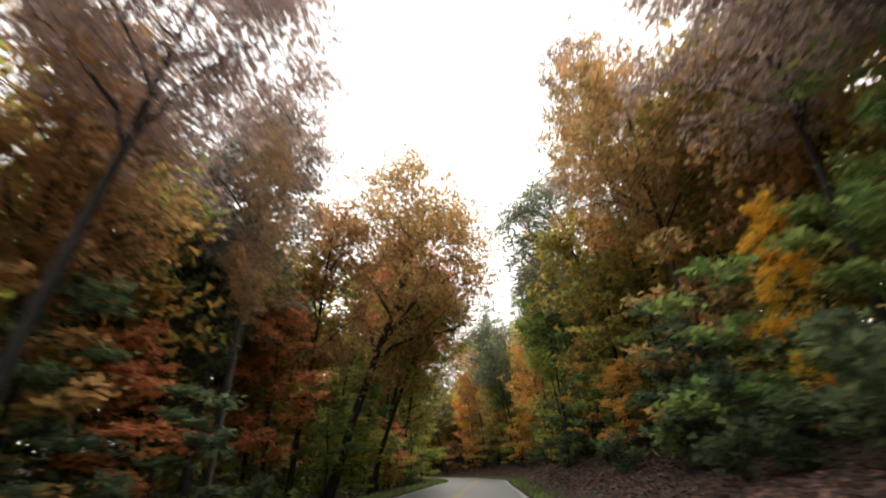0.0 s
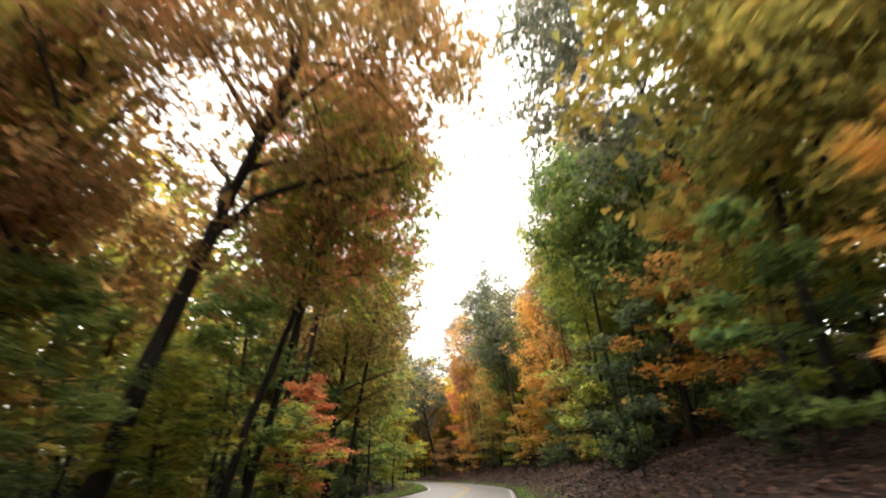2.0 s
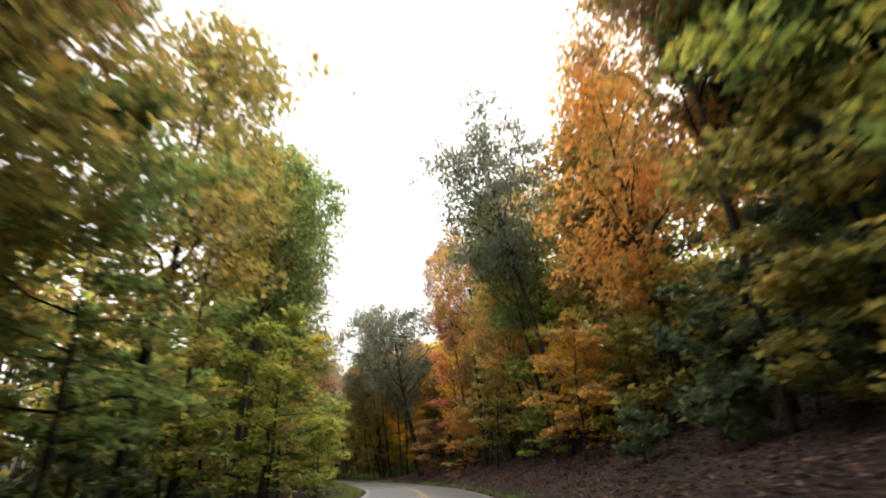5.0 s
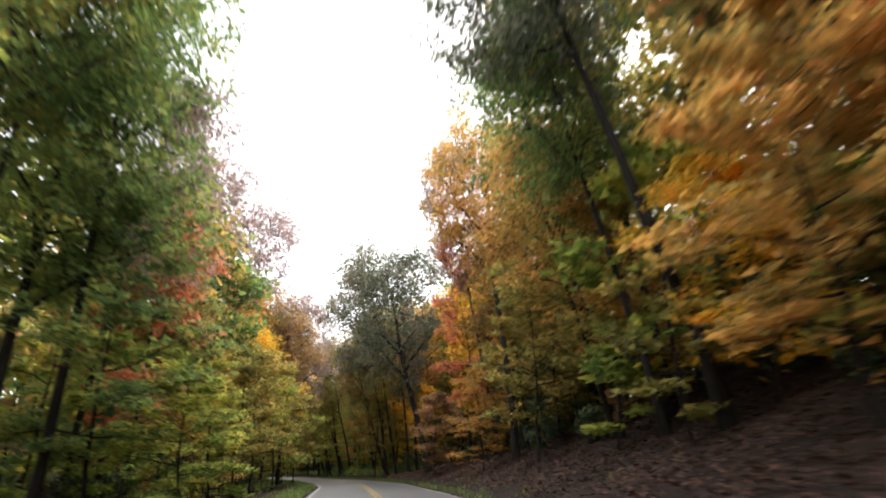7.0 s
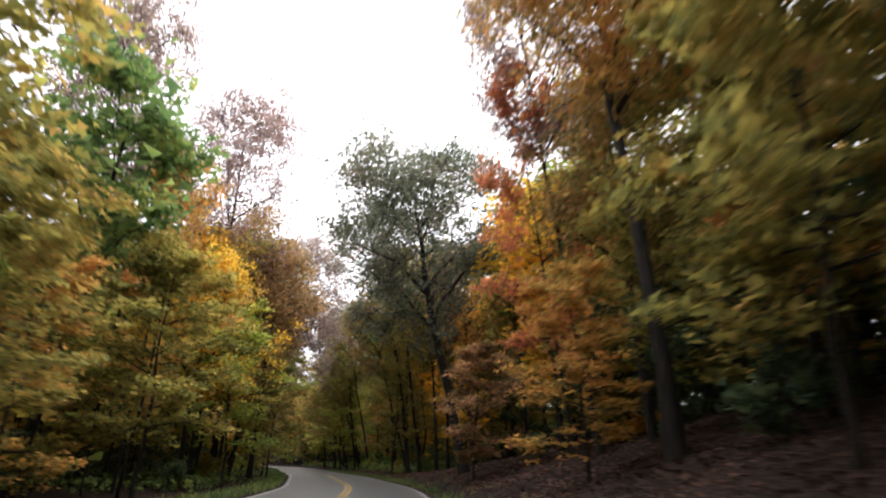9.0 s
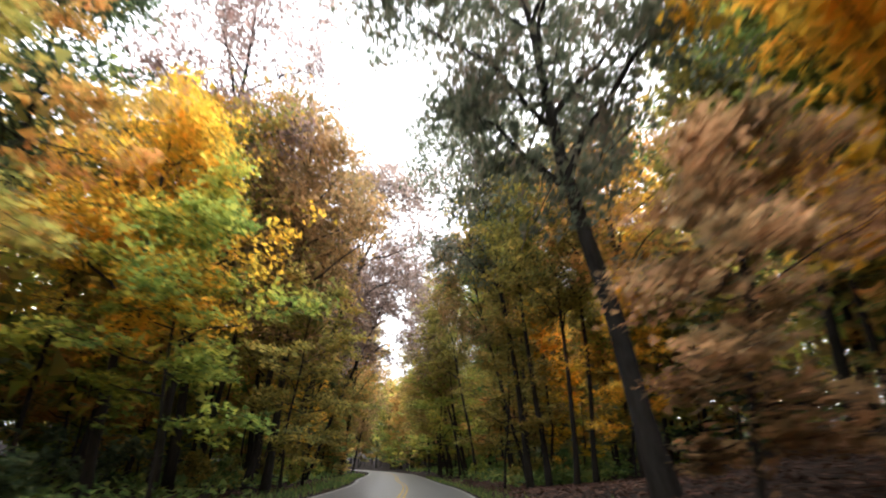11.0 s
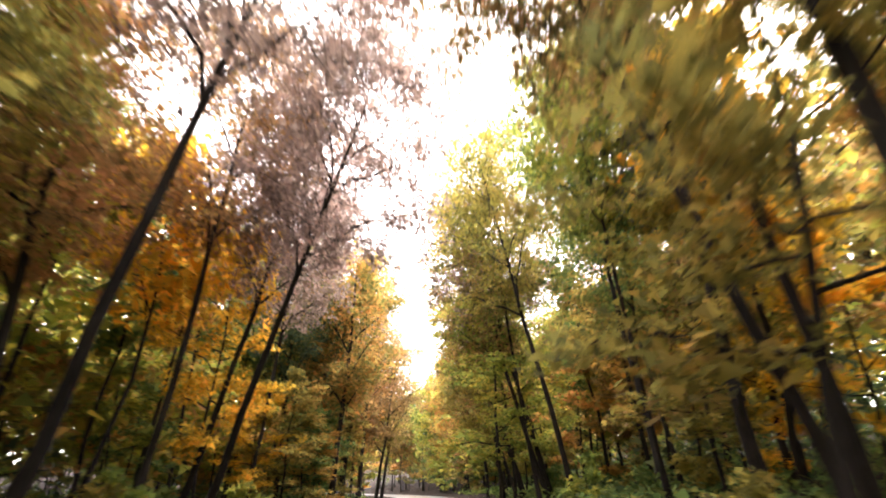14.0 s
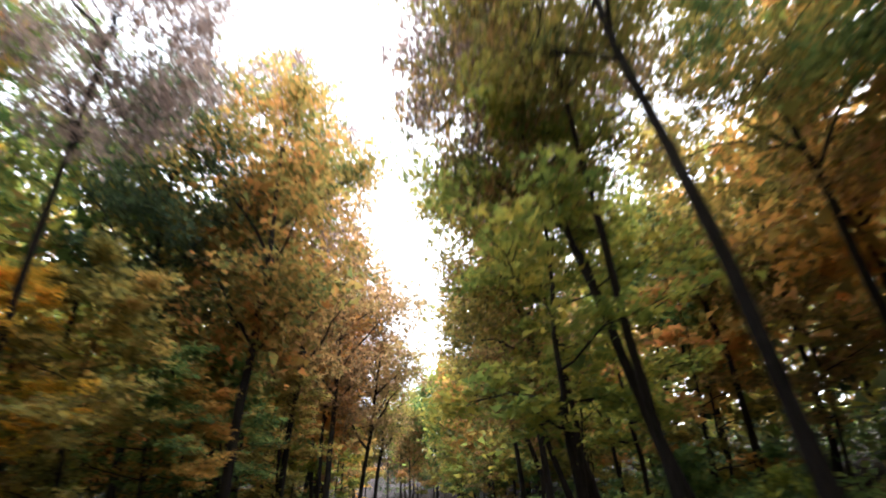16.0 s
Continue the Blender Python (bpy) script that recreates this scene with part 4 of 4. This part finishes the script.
def far_woods():
    """Leaves and trunks of the deep wood, too many to count."""
    rng = np.random.default_rng(5)
    for colour, n in (("olive", 3500), ("lime", 3100), ("rust", 1100), ("dark", 1200)):
        s = rng.uniform(-25, 300, n)
        d = rng.uniform(15, 38, n) * rng.choice([-1, 1], n)
        if colour in ("olive", "lime"):                     # thicker behind the bare stems
            s[:1000], d[:1000] = rng.uniform(140, 240, 1000), np.append(rng.uniform(22, 36, 350), rng.uniform(-34, -16, 650))
            s[1400:1800], d[1400:1800] = rng.uniform(12, 75, 400), rng.uniform(-34, -15, 400)
        if colour == "dark":                                # and along the top of the bank
            s[:500], d[:500] = rng.uniform(85, 140, 500), rng.uniform(15, 28, 500)
        if colour in ("olive", "lime"):                     # where the road bends out of sight
            s[1000:1350], d[1000:1350] = rng.uniform(238, 266, 350), rng.uniform(8, 24, 350)
        xy = at(s, d)
        keep = np.abs(road_coords(xy)[1]) > np.where(s > 237, 7.5, 14.5)
        xy = xy[keep]
        z = ground_z(xy[:, 0], xy[:, 1]) + rng.uniform(0.15, 1, len(xy)) * (18 if colour != "dark" else 5)
        c = np.repeat(np.column_stack([xy, z]), 29, axis=0)
        c += rng.normal(size=c.shape) * np.array([1.5, 1.5, 0.8])
        c[:, 2] = np.maximum(c[:, 2], 0.1)
        v, f = leaf_quads(rng, c, 0.73, 0.8)
        tagged(new("far_foliage", quads("far_foliage", v, f, LEAF[colour])), COLOUR_WORDS[colour] + " foliage deep in the wood", "foliage", kind="stuff")
    parts = []
    for k in range(420):
        side = rng.choice([-1, 1])
        x, y = at(rng.uniform(-25, 290), side * rng.uniform(22, 44))
        if abs(road_coords(np.array([[x, y]]))[1][0]) < 20:
            continue
        z = float(ground_z(x, y)[0])
        h = rng.uniform(10, 18)
        q = np.linspace(0, 1, 4)[:, None]
        parts.append(tube(np.array([x, y, z - 0.3]) + q * np.array([rng.normal(0, .8), rng.normal(0, .8), h]), rng.uniform(.09, .2) * (1 - .7 * q[:, 0]), 5))
    v, f = join(parts)
    tagged(new("far_trunks", quads("far_trunks", v, f, BARK, True)), "dark slender trunks deep in the wood", "trunks", kind="stuff")


far_woods()


def fallen_leaves():
    """Dry leaves strewn over the bank and along the verges."""
    rng = np.random.default_rng(9)
    n = 62000
    s = rng.uniform(5, 190, n)
    d = np.where(rng.random(n) < .8, HALF + 0.3 + rng.gamma(2.0, 2.6, n), -HALF - 0.2 - rng.gamma(1.5, 1.5, n))
    xy = at(s, d)
    z = ground_z(xy[:, 0], xy[:, 1]) + 0.04
    v, f = leaf_quads(rng, np.column_stack([xy, z]), 0.14, 2.2)
    tagged(new("fallen_leaves", quads("fallen_leaves", v, f, LITTER)), "dry rust-brown leaves strewn over the bank", "leaves", kind="stuff")


def verge_grass():
    rng = np.random.default_rng(11)
    n = 14000
    s = rng.uniform(0, 200, n)
    left = rng.random(n) < .65
    d = np.where(left, -HALF - 0.15 - rng.gamma(1.6, .6, n), HALF + 0.15 + rng.gamma(1.5, .4, n))
    xy = at(s, d)
    base = np.column_stack([xy, ground_z(xy[:, 0], xy[:, 1])])
    h = rng.uniform(.08, .28, n)[:, None]
    tip = base + np.concatenate([rng.normal(0, .4, (n, 2)) * h, h], 1)
    a = rng.uniform(0, math.pi, n)
    w = np.column_stack([np.cos(a), np.sin(a), np.zeros(n)]) * 0.025
    v = np.stack([base - w, base + w, tip + w * .3, tip - w * .3], 1).reshape(-1, 3)
    tagged(new("verge_grass", quads("verge_grass", v, np.arange(n * 4).reshape(-1, 4), LEAF["green"])), "short green grass along the road's verges", "grass", kind="stuff")


fallen_leaves()
verge_grass()
